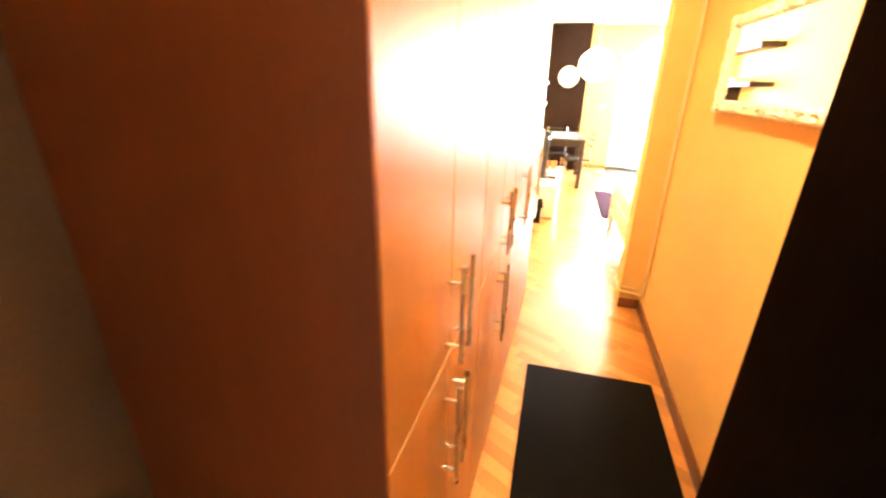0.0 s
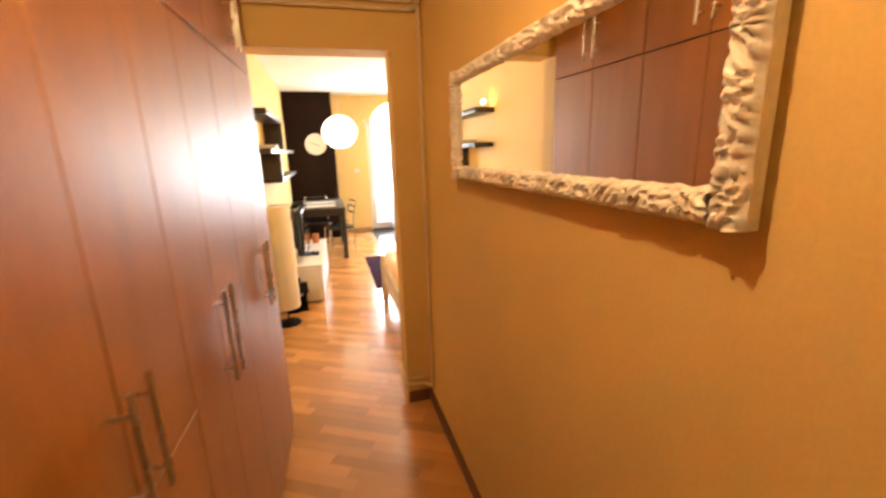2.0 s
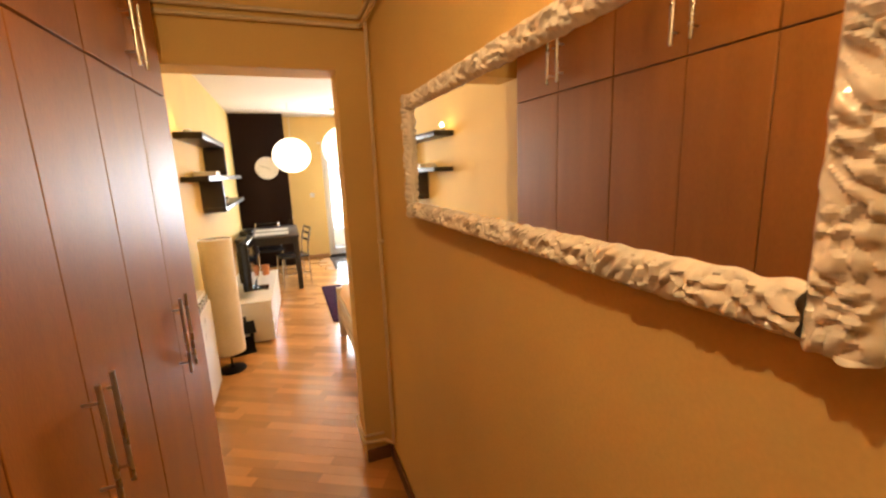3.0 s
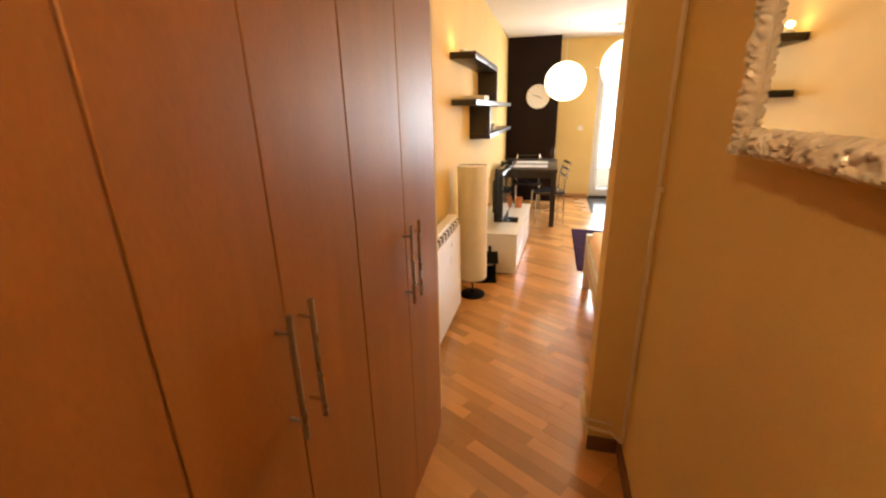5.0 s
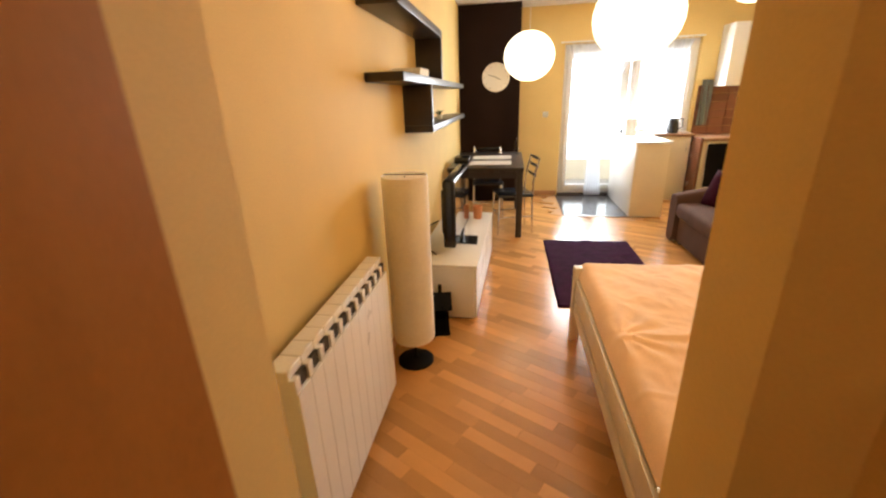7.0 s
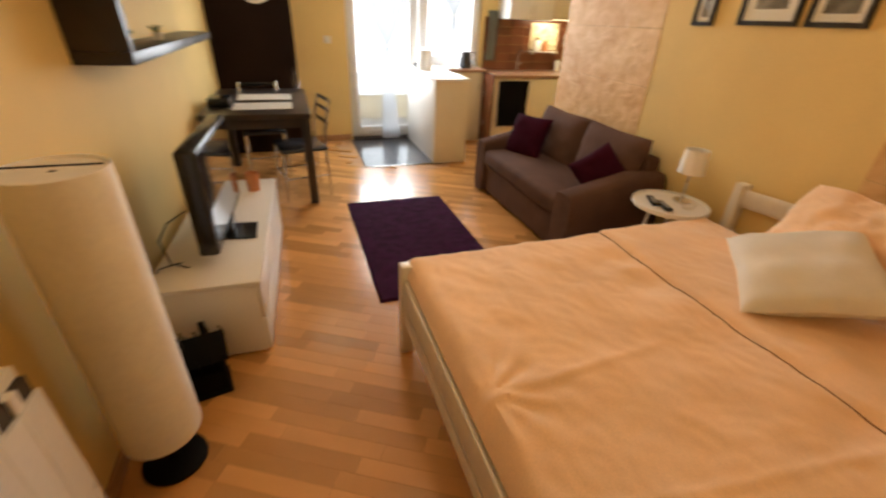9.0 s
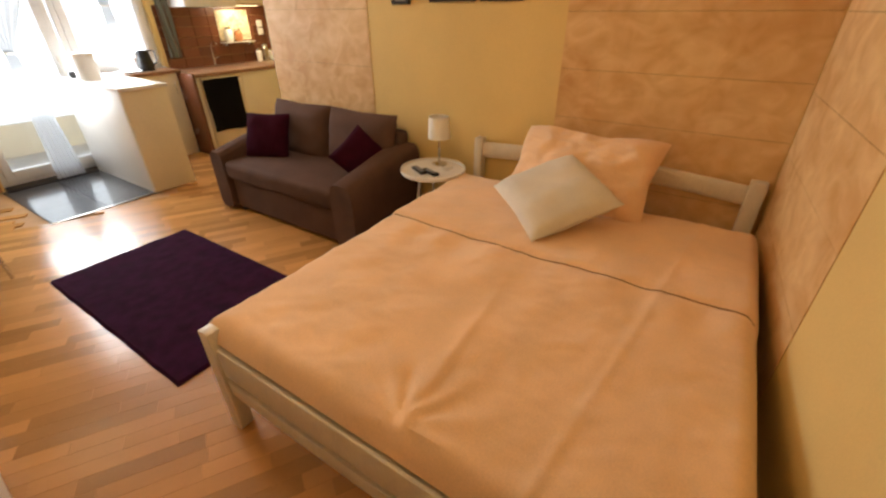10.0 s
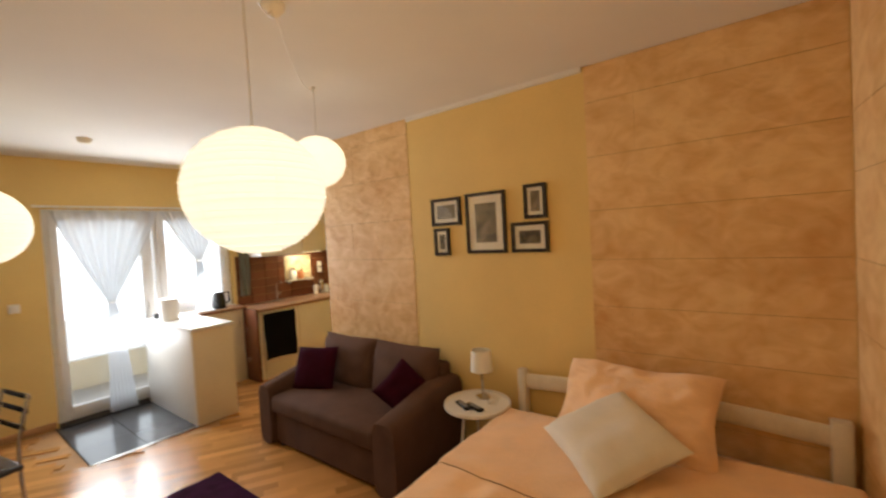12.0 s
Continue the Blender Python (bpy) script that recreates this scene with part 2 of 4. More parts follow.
def tube(bm, points, r, n=10, caps=True):
    """A round tube along a line of points."""
    pts = [Vector(p) for p in points]
    rings = []
    for i, p in enumerate(pts):
        d = (pts[min(i + 1, len(pts) - 1)] - pts[max(i - 1, 0)]).normalized()
        side = d.orthogonal().normalized() if i == 0 else (rings[-1][1] - d * rings[-1][1].dot(d)).normalized()
        up = d.cross(side)
        rings.append(([bm.verts.new(p + r * (math.cos(a) * side + math.sin(a) * up)) for a in [2 * math.pi * k / n for k in range(n)]], side))
    for (a, _), (b, _) in zip(rings, rings[1:]):
        for k in range(n):
            bm.faces.new((a[k], a[(k + 1) % n], b[(k + 1) % n], b[k]))
    if caps:
        bm.faces.new(rings[0][0][::-1])
        bm.faces.new(rings[-1][0])
    return bm


def lathe(profile, n=32, at=(0, 0, 0)):
    """A turned shape from rows of (radius, height)."""
    bm = bmesh.new()
    rings = [[bm.verts.new((at[0] + r * math.cos(2 * math.pi * k / n), at[1] + r * math.sin(2 * math.pi * k / n), at[2] + z)) for k in range(n)] for r, z in profile]
    for a, b in zip(rings, rings[1:]):
        for k in range(n):
            bm.faces.new((a[k], a[(k + 1) % n], b[(k + 1) % n], b[k]))
    if profile[0][0] > 0.002:
        bm.faces.new(rings[0][::-1])
    if profile[-1][0] > 0.002:
        bm.faces.new(rings[-1])
    return bm


def sheet(nx, ny, place, close=False):
    """A grid of faces; place(u, v) gives each point, u and v from 0 to 1."""
    bm = bmesh.new()
    g = [[bm.verts.new(place(i / nx, j / ny)) for j in range(ny + 1)] for i in range(nx + 1)]
    for i in range(nx):
        for j in range(ny):
            bm.faces.new((g[i][j], g[i + 1][j], g[i + 1][j + 1], g[i][j + 1]))
    return bm


def pillow_mesh(w, h, thick, n=22, seed=0.0, wrinkle=0.012, crumple=0.0):
    bm = bmesh.new()
    for sgn in (1, -1):
        g = []
        for i in range(n + 1):
            row = []
            for j in range(n + 1):
                u, v = 2 * i / n - 1, 2 * j / n - 1
                puff = max(0.0, (1 - u ** 4) * (1 - v ** 4)) ** 0.55
                pinch = 1 - 0.06 * (1 - abs(u * v)) * (abs(u) ** 6 + abs(v) ** 6)
                wv = wrinkle * noise.noise((u * 2.2 + seed, v * 2.2, sgn * 3.0)) * puff
                if crumple:
                    ridge = abs(noise.noise((u * 3.1 + 1.5 * v + seed, v * 3.4, seed))) + 0.5 * abs(noise.noise((u * 7 - v * 3, v * 6 + seed, 2.0)))
                    wv += crumple * (0.3 - ridge) * (0.25 + puff)
                    wv -= 1.8 * crumple * (u * u) ** 2 * (0.4 + 0.6 * math.sin(v * 5 + seed))
                    pinch *= 1 - 0.55 * crumple * (1 + math.sin(7 * v + 3 * u + seed))
                row.append(bm.verts.new((u * w / 2 * pinch, v * h / 2 * pinch, sgn * thick / 2 * puff + wv)))
            g.append(row)
        for i in range(n):
            for j in range(n):
                q = (g[i][j], g[i + 1][j], g[i + 1][j + 1], g[i][j + 1])
                bm.faces.new(q if sgn > 0 else q[::-1])
    bmesh.ops.remove_doubles(bm, verts=bm.verts, dist=0.0005)
    return bm


def finish(bm, name, mat, smooth=True):
    bmesh.ops.recalc_face_normals(bm, faces=bm.faces)
    me = bpy.data.meshes.new(name)
    bm.to_mesh(me)
    bm.free()
    for m in mat if isinstance(mat, (list, tuple)) else [mat]:
        me.materials.append(m)
    if smooth:
        me.shade_smooth()
        me.set_sharp_from_angle(angle=radians(38))
    return me


def part(name, bm, mat, parent=None, label="", m=None):
    ob = new(name, finish(bm, name, mat))
    if parent is not None:
        ob.parent = parent
    if m is not None:
        ob.matrix_basis = m
    return tagged(ob, label)


def thing(name, m, label, category, group="", kind=""):
    ob = new(name)
    ob.empty_display_size = 0.1
    ob.matrix_basis = m
    return tagged(ob, label, category, group, kind)


def structure(name, bm, mat, label="", category=""):
    return tagged(part(name, bm, mat), label, category, kind="structure")


# ---- structure ----
H = 2.65          # ceiling of the room
XR = 1.18         # corridor wall with the mirror
XW = 3.21         # wall behind bed and sofa
YD0, YD1 = 3.30, 3.62   # doorway wall
YF = 9.49         # window wall
XK = 4.90         # end of the kitchen niche

def skew_wall():
    """The doorway wall, whose room side runs slightly askew: a post beside the opening and a lintel over it."""
    bm = bmesh.new()
    slope = math.tan(radians(SKEW))
    for x0, x1, z0, z1 in ((1.03, XW + 0.15, -0.012, 2.10), (0.28, XW + 0.15, 2.10, H)):
        plan = [(x0, YD0), (x1, YD0), (x1, YJ + (x1 - 1.03) * slope), (1.03, YJ)]
        if x0 < 1.0:
            plan.append((x0, YJ))
        low = [bm.verts.new((*q, z0)) for q in plan]
        top = [bm.verts.new((*q, z1)) for q in plan]
        bm.faces.new(low[::-1])
        bm.faces.new(top)
        for k in range(len(plan)):
            q = (k + 1) % len(plan)
            bm.faces.new((low[k], low[q], top[q], top[k]))
    return bm


YJ, SKEW = 3.49, 3.4
floor_base = structure("floor", boxes(((-0.6, -0.22, -0.12), (XR + 0.15, YD0, -0.012)), ((-0.18, YD0, -0.12), (XW + 0.15, YF + 0.2, -0.012)), ((XW + 0.15, 7.25, -0.12), (XK + 0.15, YF + 0.2, -0.012))), OAKGAP, "oak strip parquet floor", "floor")
structure("wall_west", one((-0.18, 3.42, -0.012), (0.0, YF + 0.2, H), 0), YELLOW, "plain yellow painted wall", "wall")
structure("wall_wardrobe_stub", boxes(((-0.6, 3.235, -0.012), (0.28, 3.42, H))), YELLOW, "yellow plaster stub beside the doorway", "wall")
structure("wall_doorway", skew_wall(), YELLOW, "thick yellow wall round the open doorway", "wall")
structure("wall_east", boxes(((XW, YD1, -0.012), (XW + 0.15, 7.40, H))), YELLOW, "yellow wall between two stone strips", "wall")
structure("wall_niche", boxes(((XW + 0.15, 7.25, -0.012), (XK, 7.40, H)), ((XK, 7.25, -0.012), (XK + 0.15, YF, H))), YELLOW, "yellow kitchen niche walls", "wall")
structure("wall_north", boxes(((0.0, YF, -0.012), (1.47, YF + 0.2, H)), ((1.47, YF, 2.16), (3.26, YF + 0.2, H)), ((2.40, YF, -0.012), (3.26, YF + 0.2, 0.93)), ((3.26, YF, -0.012), (XK + 0.15, YF + 0.2, H))), YELLOW, "yellow window wall", "wall")
structure("ceiling", boxes(((-0.18, YD0, H), (XK + 0.2, YF + 0.2, H + 0.12))), CEIL, "white painted ceiling", "ceiling")
structure("ceiling_corridor", boxes(((-0.6, -0.1, 2.58), (XR + 0.15, YD0, 2.70))), CEIL, "white corridor ceiling", "ceiling")
structure("wall_corridor_east", boxes(((XR, -0.1, -0.012), (XR + 0.15, YD0, 2.58))), YELLOW, "yellow corridor wall", "wall")
# these two walls take the darkened plaster in place of the yellow paint
structure("wall_corridor_west", boxes(((-0.6, -0.1, -0.012), (-0.45, 3.235, 2.58))), LANDING, "plaster wall behind the wardrobes, greyed as shade", "wall")
structure("wall_entrance", boxes(((-0.6, -0.22, -0.012), (0.28, -0.1, 2.58)), ((0.28, -0.22, 2.06), (1.16, -0.1, 2.58)), ((1.16, -0.22, -0.012), (XR + 0.15, -0.1, 2.58))), LANDING, "plaster entrance wall, greyed for its dim light", "wall")
structure("landing_shell", boxes(((-0.8, -1.9, -0.2), (2.0, -0.22, -0.012)), ((-0.8, -2.0, -0.012), (2.0, -1.9, 2.7)), ((-0.9, -1.9, -0.012), (-0.8, -0.22, 2.7)), ((2.0, -1.9, -0.012), (2.1, -0.22, 2.7)), ((-0.8, -1.9, 2.6), (2.0, -0.22, 2.7))), LANDING, "dim plaster stair landing", "landing")
structure("baseboard_corridor", boxes(((XR - 0.014, 0.0, 0), (XR, YD0 - 0.012, 0.075)), ((1.03, YD0 - 0.014, 0), (XR - 0.014, YD0, 0.075)), bevel=0.003), SKIRT, "dark brown wooden skirting", "skirting")
structure("baseboard", boxes(((0.0, 4.75, 0), (0.014, 9.06, 0.07)), ((0.85, YF - 0.014, 0), (1.45, YF, 0.07)), ((XW - 0.014, 5.32, 0), (XW, 6.24, 0.07)), bevel=0.003), OAKSKIRT, "oak skirting along the wall", "skirting")
structure("ceiling_trim", boxes(((XW - 0.02, 4.80, H - 0.03), (XW, 6.24, H))), CEIL, "thin white cove strip", "trim")
pillar = structure("wall_pillar", one((0.0, 9.06, -0.012), (0.84, YF, H), 0.004), BROWN, "dark brown painted chimney breast", "wall")

# light switch
sw = thing("light_switch", pose(1.235, YF, 1.22), "small white square light switch on the wall", "switch")
part("plate", one((-0.04, -0.012, -0.04), (0.04, 0.0, 0.04), 0.004), WHITE, sw)
part("rocker", one((-0.025, -0.017, -0.028), (0.025, -0.010, 0.028), 0.002), WHITE, sw)


swb = thing("light_switch", pose(1.565, YJ + 0.535 * math.tan(radians(SKEW)) + 0.001, 1.135, 0, 0, SKEW), "cream square light switch on the wall by the bed", "switch")
part("plate", one((-0.042, 0.0, -0.042), (0.042, 0.012, 0.042), 0.005), CREAM, swb)
part("rocker", one((-0.027, 0.010, -0.029), (0.027, 0.018, 0.029), 0.003), WHITE, swb)


# ---- corridor ----
WROT = pose(0.25, 0.66, 0, 0, 0, -1.92)


def wardrobe_handle(parent, y, z0, z1):
    h = part("handle", tube(bmesh.new(), [(0.036, y, z0), (0.036, y, z1)], 0.006), STEEL, parent, "brushed steel bar handle")
    for z in (z0 + 0.04, z1 - 0.04):
        part("standoff", tube(bmesh.new(), [(0.002, y, z), (0.034, y, z)], 0.004, 8), STEEL, h)


def wardrobe_unit(y0, y1, mid, split):
    w = thing("wardrobe", WROT, "tall orange beech laminate wardrobe with steel bar handles", "wardrobe", "wardrobes along the corridor")
    part("body", boxes(((-0.55, y0, 0.0), (-0.022, y1, 2.56))), BEECH, w)
    part("plinth", one((-0.03, y0 + 0.002, 0.002), (-0.016, y1 - 0.002, 0.075)), BEECH, w)
    rows = [(0.08, 0.985, 0.63, 0.925), (0.99, 1.945, 0.995, 1.225)] if split else [(0.08, 1.945, 0.93, 1.21)]
    rows.append((1.951, 2.545, 1.985, 2.185))
    for z0, z1, h0, h1 in rows:
        for a, b, hy in ((y0 + 0.0012, mid - 0.0014, mid - 0.035), (mid + 0.0014, y1 - 0.0012, mid + 0.035)):
            d = part("door", one((-0.020, a, z0), (0.0, b, z1), 0.0016, 1), BEECH, w)
            wardrobe_handle(d, hy, h0, h1)
    if split:
        part("edge_strip", one((-0.019, y0 + 0.002, 0.9855), (0.001, y1 - 0.002, 0.9895)), BEECH_EDGE, w)


for y0, y1, mid, split in ((0.0, 0.67, 0.34, True), (0.672, 1.29, 1.00, True), (1.292, 1.865, 1.555, False), (1.867, 2.545, 2.20, False)):
    wardrobe_unit(y0, y1, mid, split)

# beech grain in a darker brown: the shade on this unlit end is painted in
ENDPANEL_SHADED = material("shaded_beech_end_panel", (0.27, 0.078, 0.022), 0.5, vary=0.1, scale=1.6, fine=60, bump=0.015, stretch=(6, 6, 0.7))
side = tagged(part("wardrobe_end_panel", one((-0.55, -0.005, 0.0), (-0.001, -0.001, 2.56), 0.0005), ENDPANEL_SHADED, None, m=WROT), "laminate end panel of the wardrobes, in shaded brown", "panel")

# entrance door, ajar
door = thing("entrance_door", pose(1.15, -0.08, 0, 0, 0, 125.2), "dark wooden entrance door standing ajar", "door")
part("leaf", one((0.0, -0.02, 0.01), (0.86, 0.022, 2.04), 0.003), DOORDARK, door)
for x0, z0, z1 in ((0.12, 0.2, 0.9), (0.12, 1.1, 1.9)):
    part("panel", one((x0, -0.027, z0), (0.74, -0.019, z1), 0.006), DOORDARK, door)
hd = part("handle", tube(bmesh.new(), [(0.80, -0.02, 1.02), (0.80, -0.06, 1.02), (0.69, -0.062, 1.02)], 0.009), STEEL, door, "steel lever handle")
fr = thing("door_frame", pose(0, 0, 0), "dark wooden entrance door frame", "door frame", kind="structure")
part("jamb", one((0.24, -0.225, 0), (0.285, -0.085, 2.06), 0.004), DOORDARK, fr)
part("jamb", one((1.155, -0.225, 0), (1.179, -0.085, 2.06), 0.004), DOORDARK, fr)
part("head", one((0.286, -0.225, 2.03), (1.154, -0.085, 2.07), 0.004), DOORDARK, fr)

# door mat
mat_thing = tagged(part("doormat", one((0.42, 1.25, 0.001), (1.11, 2.36, 0.012), 0.004), MATBLACK), "black ribbed rubber doormat on the parquet", "doormat")

# heating pipes
p = thing("heating_pipe", pose(0, 0, 0), "thin cream painted heating pipe in the corner", "pipe", "heating pipes")
part("riser", tube(bmesh.new(), [(1.162, 3.185, 2.30), (1.162, 3.185, 0.16), (1.160, 3.20, 0.150), (1.13, 3.265, 0.135), (1.06, 3.272, 0.135), (1.02, 3.276, 0.14), (1.008, 3.30, 0.15), (1.008, 3.49, 0.155)], 0.009), PIPE, p)
part("clip", one((1.150, 3.171, 1.272), (1.18, 3.199, 1.292), 0.005), PIPE, p)
part("return_run", tube(bmesh.new(), [(1.13, 3.284, 0.168), (1.02, 3.288, 0.172), (1.016, 3.31, 0.177), (1.016, 3.49, 0.182)], 0.007), PIPE, p)
for z in (2.295, 2.335):
    q = thing("heating_pipe", pose(0, 0, 0), "thin cream painted pipe under the corridor ceiling", "pipe", "heating pipes")
    part("run", tube(bmesh.new(), [(0.31, 3.283, z), (1.13, 3.283, z), (1.15, 3.276, z), (1.158, 3.255, z), (1.158, 0.05, z)], 0.010), PIPE, q)

# mirror with carved frame
MY0, MY1, MZ0, MZ1 = 1.325, 2.555, 1.468, 1.862
mirror = thing("wall_mirror", pose(XR, 0, 0), "long wall mirror in a carved white and silver frame", "mirror")
part("glass", one((-0.034, MY0 + 0.045, MZ0 + 0.045), (-0.0295, MY1 - 0.045, MZ1 - 0.045)), MIRROR, mirror, "mirror glass")
part("backing", one((-0.029, MY0 + 0.01, MZ0 + 0.01), (-0.001, MY1 - 0.01, MZ1 - 0.01), 0.004), SILVERFRAME, mirror)


def carved(length, width):
    """A carved bar, along x, with leaf-like slanted ridges."""
    nx, ny = int(length / 0.003), 18

    def place(u, v):
        x, y = u * length, (v - 0.5) * width
        base = 0.011 * (1 - (2 * v - 1) ** 4)
        w1 = noise.noise((x * 42 + y * 30, y * 26, 1.3))
        w2 = math.sin(x * 235 + 150 * y * (1 if math.sin(x * 26) > 0 else -1) + 5 * noise.noise((x * 24, y * 30, 4.0)))
        w3 = math.sin(x * 120 - 170 * y + 4 * noise.noise((x * 17, y * 12, 7.0)))
        relief = (0.0085 * max(0.0, w2 if w3 > -0.2 else w3 * w2) ** 0.35 + 0.004 * w1) * min(1.0, 5 * v, 5 * (1 - v))
        edge = 0.004 * noise.noise((x * 40, v * 2, 9.0)) * (1 if v < 0.1 or v > 0.9 else 0)
        return (x, y + edge, base + relief)
    bm = sheet(nx, ny, place)
    box(bm, (0, -width / 2, -0.022), (length, width / 2, -0.0005))
    return bm


fw = 0.052
for name, y, z, ln, rx in (("frame_rail", MY0 + 0.97 * fw, MZ0 + fw / 2, MY1 - MY0 - 1.94 * fw, 0), ("frame_rail", MY0 + 0.97 * fw, MZ1 - fw / 2, MY1 - MY0 - 1.94 * fw, 0)):
    m = Matrix.Translation((-0.034, y, z)) @ Matrix(((0, 0, -1, 0), (1, 0, 0, 0), (0, -1, 0, 0), (0, 0, 0, 1)))
    part(name, carved(ln, fw), SILVERFRAME, mirror, "carved white frame", m=m)
for y in (MY0 + fw / 2, MY1 - fw / 2):
    m = Matrix.Translation((-0.037, y, MZ0)) @ Matrix(((0, 0, -1, 0), (0, 1, 0, 0), (1, 0, 0, 0), (0, 0, 0, 1)))
    part("frame_stile", carved(MZ1 - MZ0, fw), SILVERFRAME, mirror, "carved white frame", m=m)

# corridor ceiling lamp
cl = thing("ceiling_lamp", pose(0.46, 1.38, 2.58), "small round ceiling lamp in the corridor", "lamp")
part("base", lathe([(0.06, 0), (0.06, -0.03), (0.03, -0.04)]), WHITE, cl)
part("socket", lathe([(0.025, -0.04), (0.022, -0.09), (0.0015, -0.095)], 16), STEEL, cl)


# ---- left side of the room ----
rad = thing("radiator", pose(0.02, 3.70, 0.07), "white aluminium panel radiator with dark top grille", "radiator")
N = 11
SEC = 0.90 / N
for k in range(N):
    y = k * SEC
    s = part("section", one((0.012, y + 0.0002, 0.0), (0.118, y + SEC - 0.0002, 0.66), 0.0016, 1), RADW, rad)
    part("top_cap", one((0.024, y + 0.0004, 0.704), (0.094, y + SEC - 0.0004, 0.735), 0.003, 1), RADW, s)
    part("vent_fin", one((0.003, y, 0.658), (0.113, y + 0.030, 0.708), 0.002, 1), RADW, s)
# near-black bar gives the vents their inner shade by colour
part("vent_shade_bar", one((0.006, 0.004, 0.661), (0.106, 0.896, 0.704)), DARKSLOT, rad, "dark bar painted as the shade behind the fins")
for y in (0.1, 0.8):
    part("foot", one((0.03, y - 0.02, -0.071), (0.09, y + 0.02, 0.001), 0.004), RADW, rad)

fl = thing("floor_lamp", pose(0.175, 4.92, 0), "tall white paper floor lamp with round black base", "lamp")
part("base", lathe([(0.108, 0.0), (0.108, 0.012), (0.10, 0.018), (0.02, 0.026), (0.008, 0.04)]), BLACKMET, fl, "black metal base")
part("pole", tube(bmesh.new(), [(0, 0, 0.03), (0, 0, 1.13)], 0.007), BLACKMET, fl)
prof = [(0.120, 0.17)] + [(0.122 + (0.0012 if i % 2 else 0), 0.175 + i * 0.0195) for i in range(49)] + [(0.120, 1.135)]
bm = lathe([(0.02, 0.172)] + prof + [(0.118, 1.137), (0.112, 1.128), (0.03, 1.128)], 40)
part("shade", bm, PAPEROFF, fl, "white ribbed paper shade")
part("top_ring", tube(bmesh.new(), [(-0.11, 0, 1.142), (0.11, 0, 1.142)], 0.003, 6), BLACKMET, fl)

lan = thing("lantern", pose(0.235, 5.27, 0, 0, 0, 12), "small black metal house-shaped lantern on the floor", "lantern")
part("base", one((-0.10, -0.08, 0.0), (0.10, 0.08, 0.02), 0.004), BLACKMET, lan)
for sx in (-1, 1):
    for sy in (-1, 1):
        part("post", one((sx * 0.085 - 0.008, sy * 0.065 - 0.008, 0.02), (sx * 0.085 + 0.008, sy * 0.065 + 0.008, 0.2), 0.002), BLACKMET, lan)
for sx in (-1, 1):
    part("side", boxes(((sx * 0.085 - 0.003, -0.06, 0.02), (sx * 0.085 + 0.003, 0.06, 0.06)), ((sx * 0.085 - 0.003, -0.005, 0.06), (sx * 0.085 + 0.003, 0.005, 0.2)), ((sx * 0.085 - 0.003, -0.06, 0.12), (sx * 0.085 + 0.003, 0.06, 0.13))), BLACKMET, lan)
    part("side", boxes(((-0.08, sx * 0.065 - 0.003, 0.02), (0.08, sx * 0.065 + 0.003, 0.12)), ((-0.005, sx * 0.065 - 0.003, 0.12), (0.005, sx * 0.065 + 0.003, 0.2))), BLACKMET, lan)
bm = bmesh.new()
vs = [bm.verts.new(c) for c in ((-0.115, -0.095, 0.2), (0.115, -0.095, 0.2), (0.115, 0.095, 0.2), (-0.115, 0.095, 0.2), (-0.115, 0, 0.29), (0.115, 0, 0.29))]
for f in ((0, 1, 5, 4), (2, 3, 4, 5), (0, 4, 3), (1, 2, 5), (3, 2, 1, 0)):
    bm.faces.new([vs[i] for i in f])
part("roof", bm, BLACKMET, lan)
for sy in (-1, 1):
    for k in range(5):
        x = -0.10 + 0.05 * k
        part("finial", tube(bmesh.new(), [(x, sy * 0.094, 0.198), (x + 0.006, sy * 0.108, 0.218), (x - 0.004, sy * 0.104, 0.240 + 0.012 * (k % 2))], 0.004, 6), BLACKMET, lan)
part("chimney", one((-0.07, -0.05, 0.23), (-0.04, -0.02, 0.32), 0.003), BLACKMET, lan)
part("chimney", one((0.03, 0.01, 0.24), (0.055, 0.035, 0.335), 0.003), BLACKMET, lan)

tvs = thing("tv_stand", pose(0.05, 5.45, 0, 0, 0, -2.0), "low white lacquered television stand with flat drawers", "tv stand")
part("body", one((0.0, 0.0, 0.015), (0.44, 1.40, 0.395), 0.002), WHITE, tvs)
part("top", one((-0.003, -0.004, 0.397), (0.464, 1.404, 0.421), 0.003), WHITE, tvs)
part("plinth", one((0.02, 0.02, 0.0), (0.42, 1.38, 0.016)), DARKSLOT, tvs)
for k in range(2):
    for z0, z1 in ((0.02, 0.205), (0.211, 0.392)):
        part("drawer_front", one((0.441, 0.004 + k * 0.70, z0), (0.459, 0.696 + k * 0.70, z1), 0.002), WHITE, tvs)

tv = thing("television", pose(0.36, 5.98, 0.422, 0, 0, -2.0), "flat black television on a glossy black foot", "television")
part("foot", lathe([(0.10, 0.0), (0.10, 0.008), (0.03, 0.014)], 4), BLACKPL, tv, m=pose(0.02, 0, 0, 0, 0, 45) @ Matrix.Diagonal((1.3, 1.5, 1, 1)))
part("neck", one((-0.02, -0.05, 0.008), (0.01, 0.05, 0.09), 0.006), BLACKPL, tv)
part("bezel", one((-0.085, -0.385, 0.065), (0.0, 0.385, 0.555), 0.012, 3), BLACKPL, tv)
part("screen", one((0.0005, -0.355, 0.105), (0.003, 0.355, 0.530)), SCREEN, tv, "dark glossy screen")
part("back_bulge", one((-0.125, -0.25, 0.12), (-0.084, 0.25, 0.46), 0.018), BLACKPL, tv)
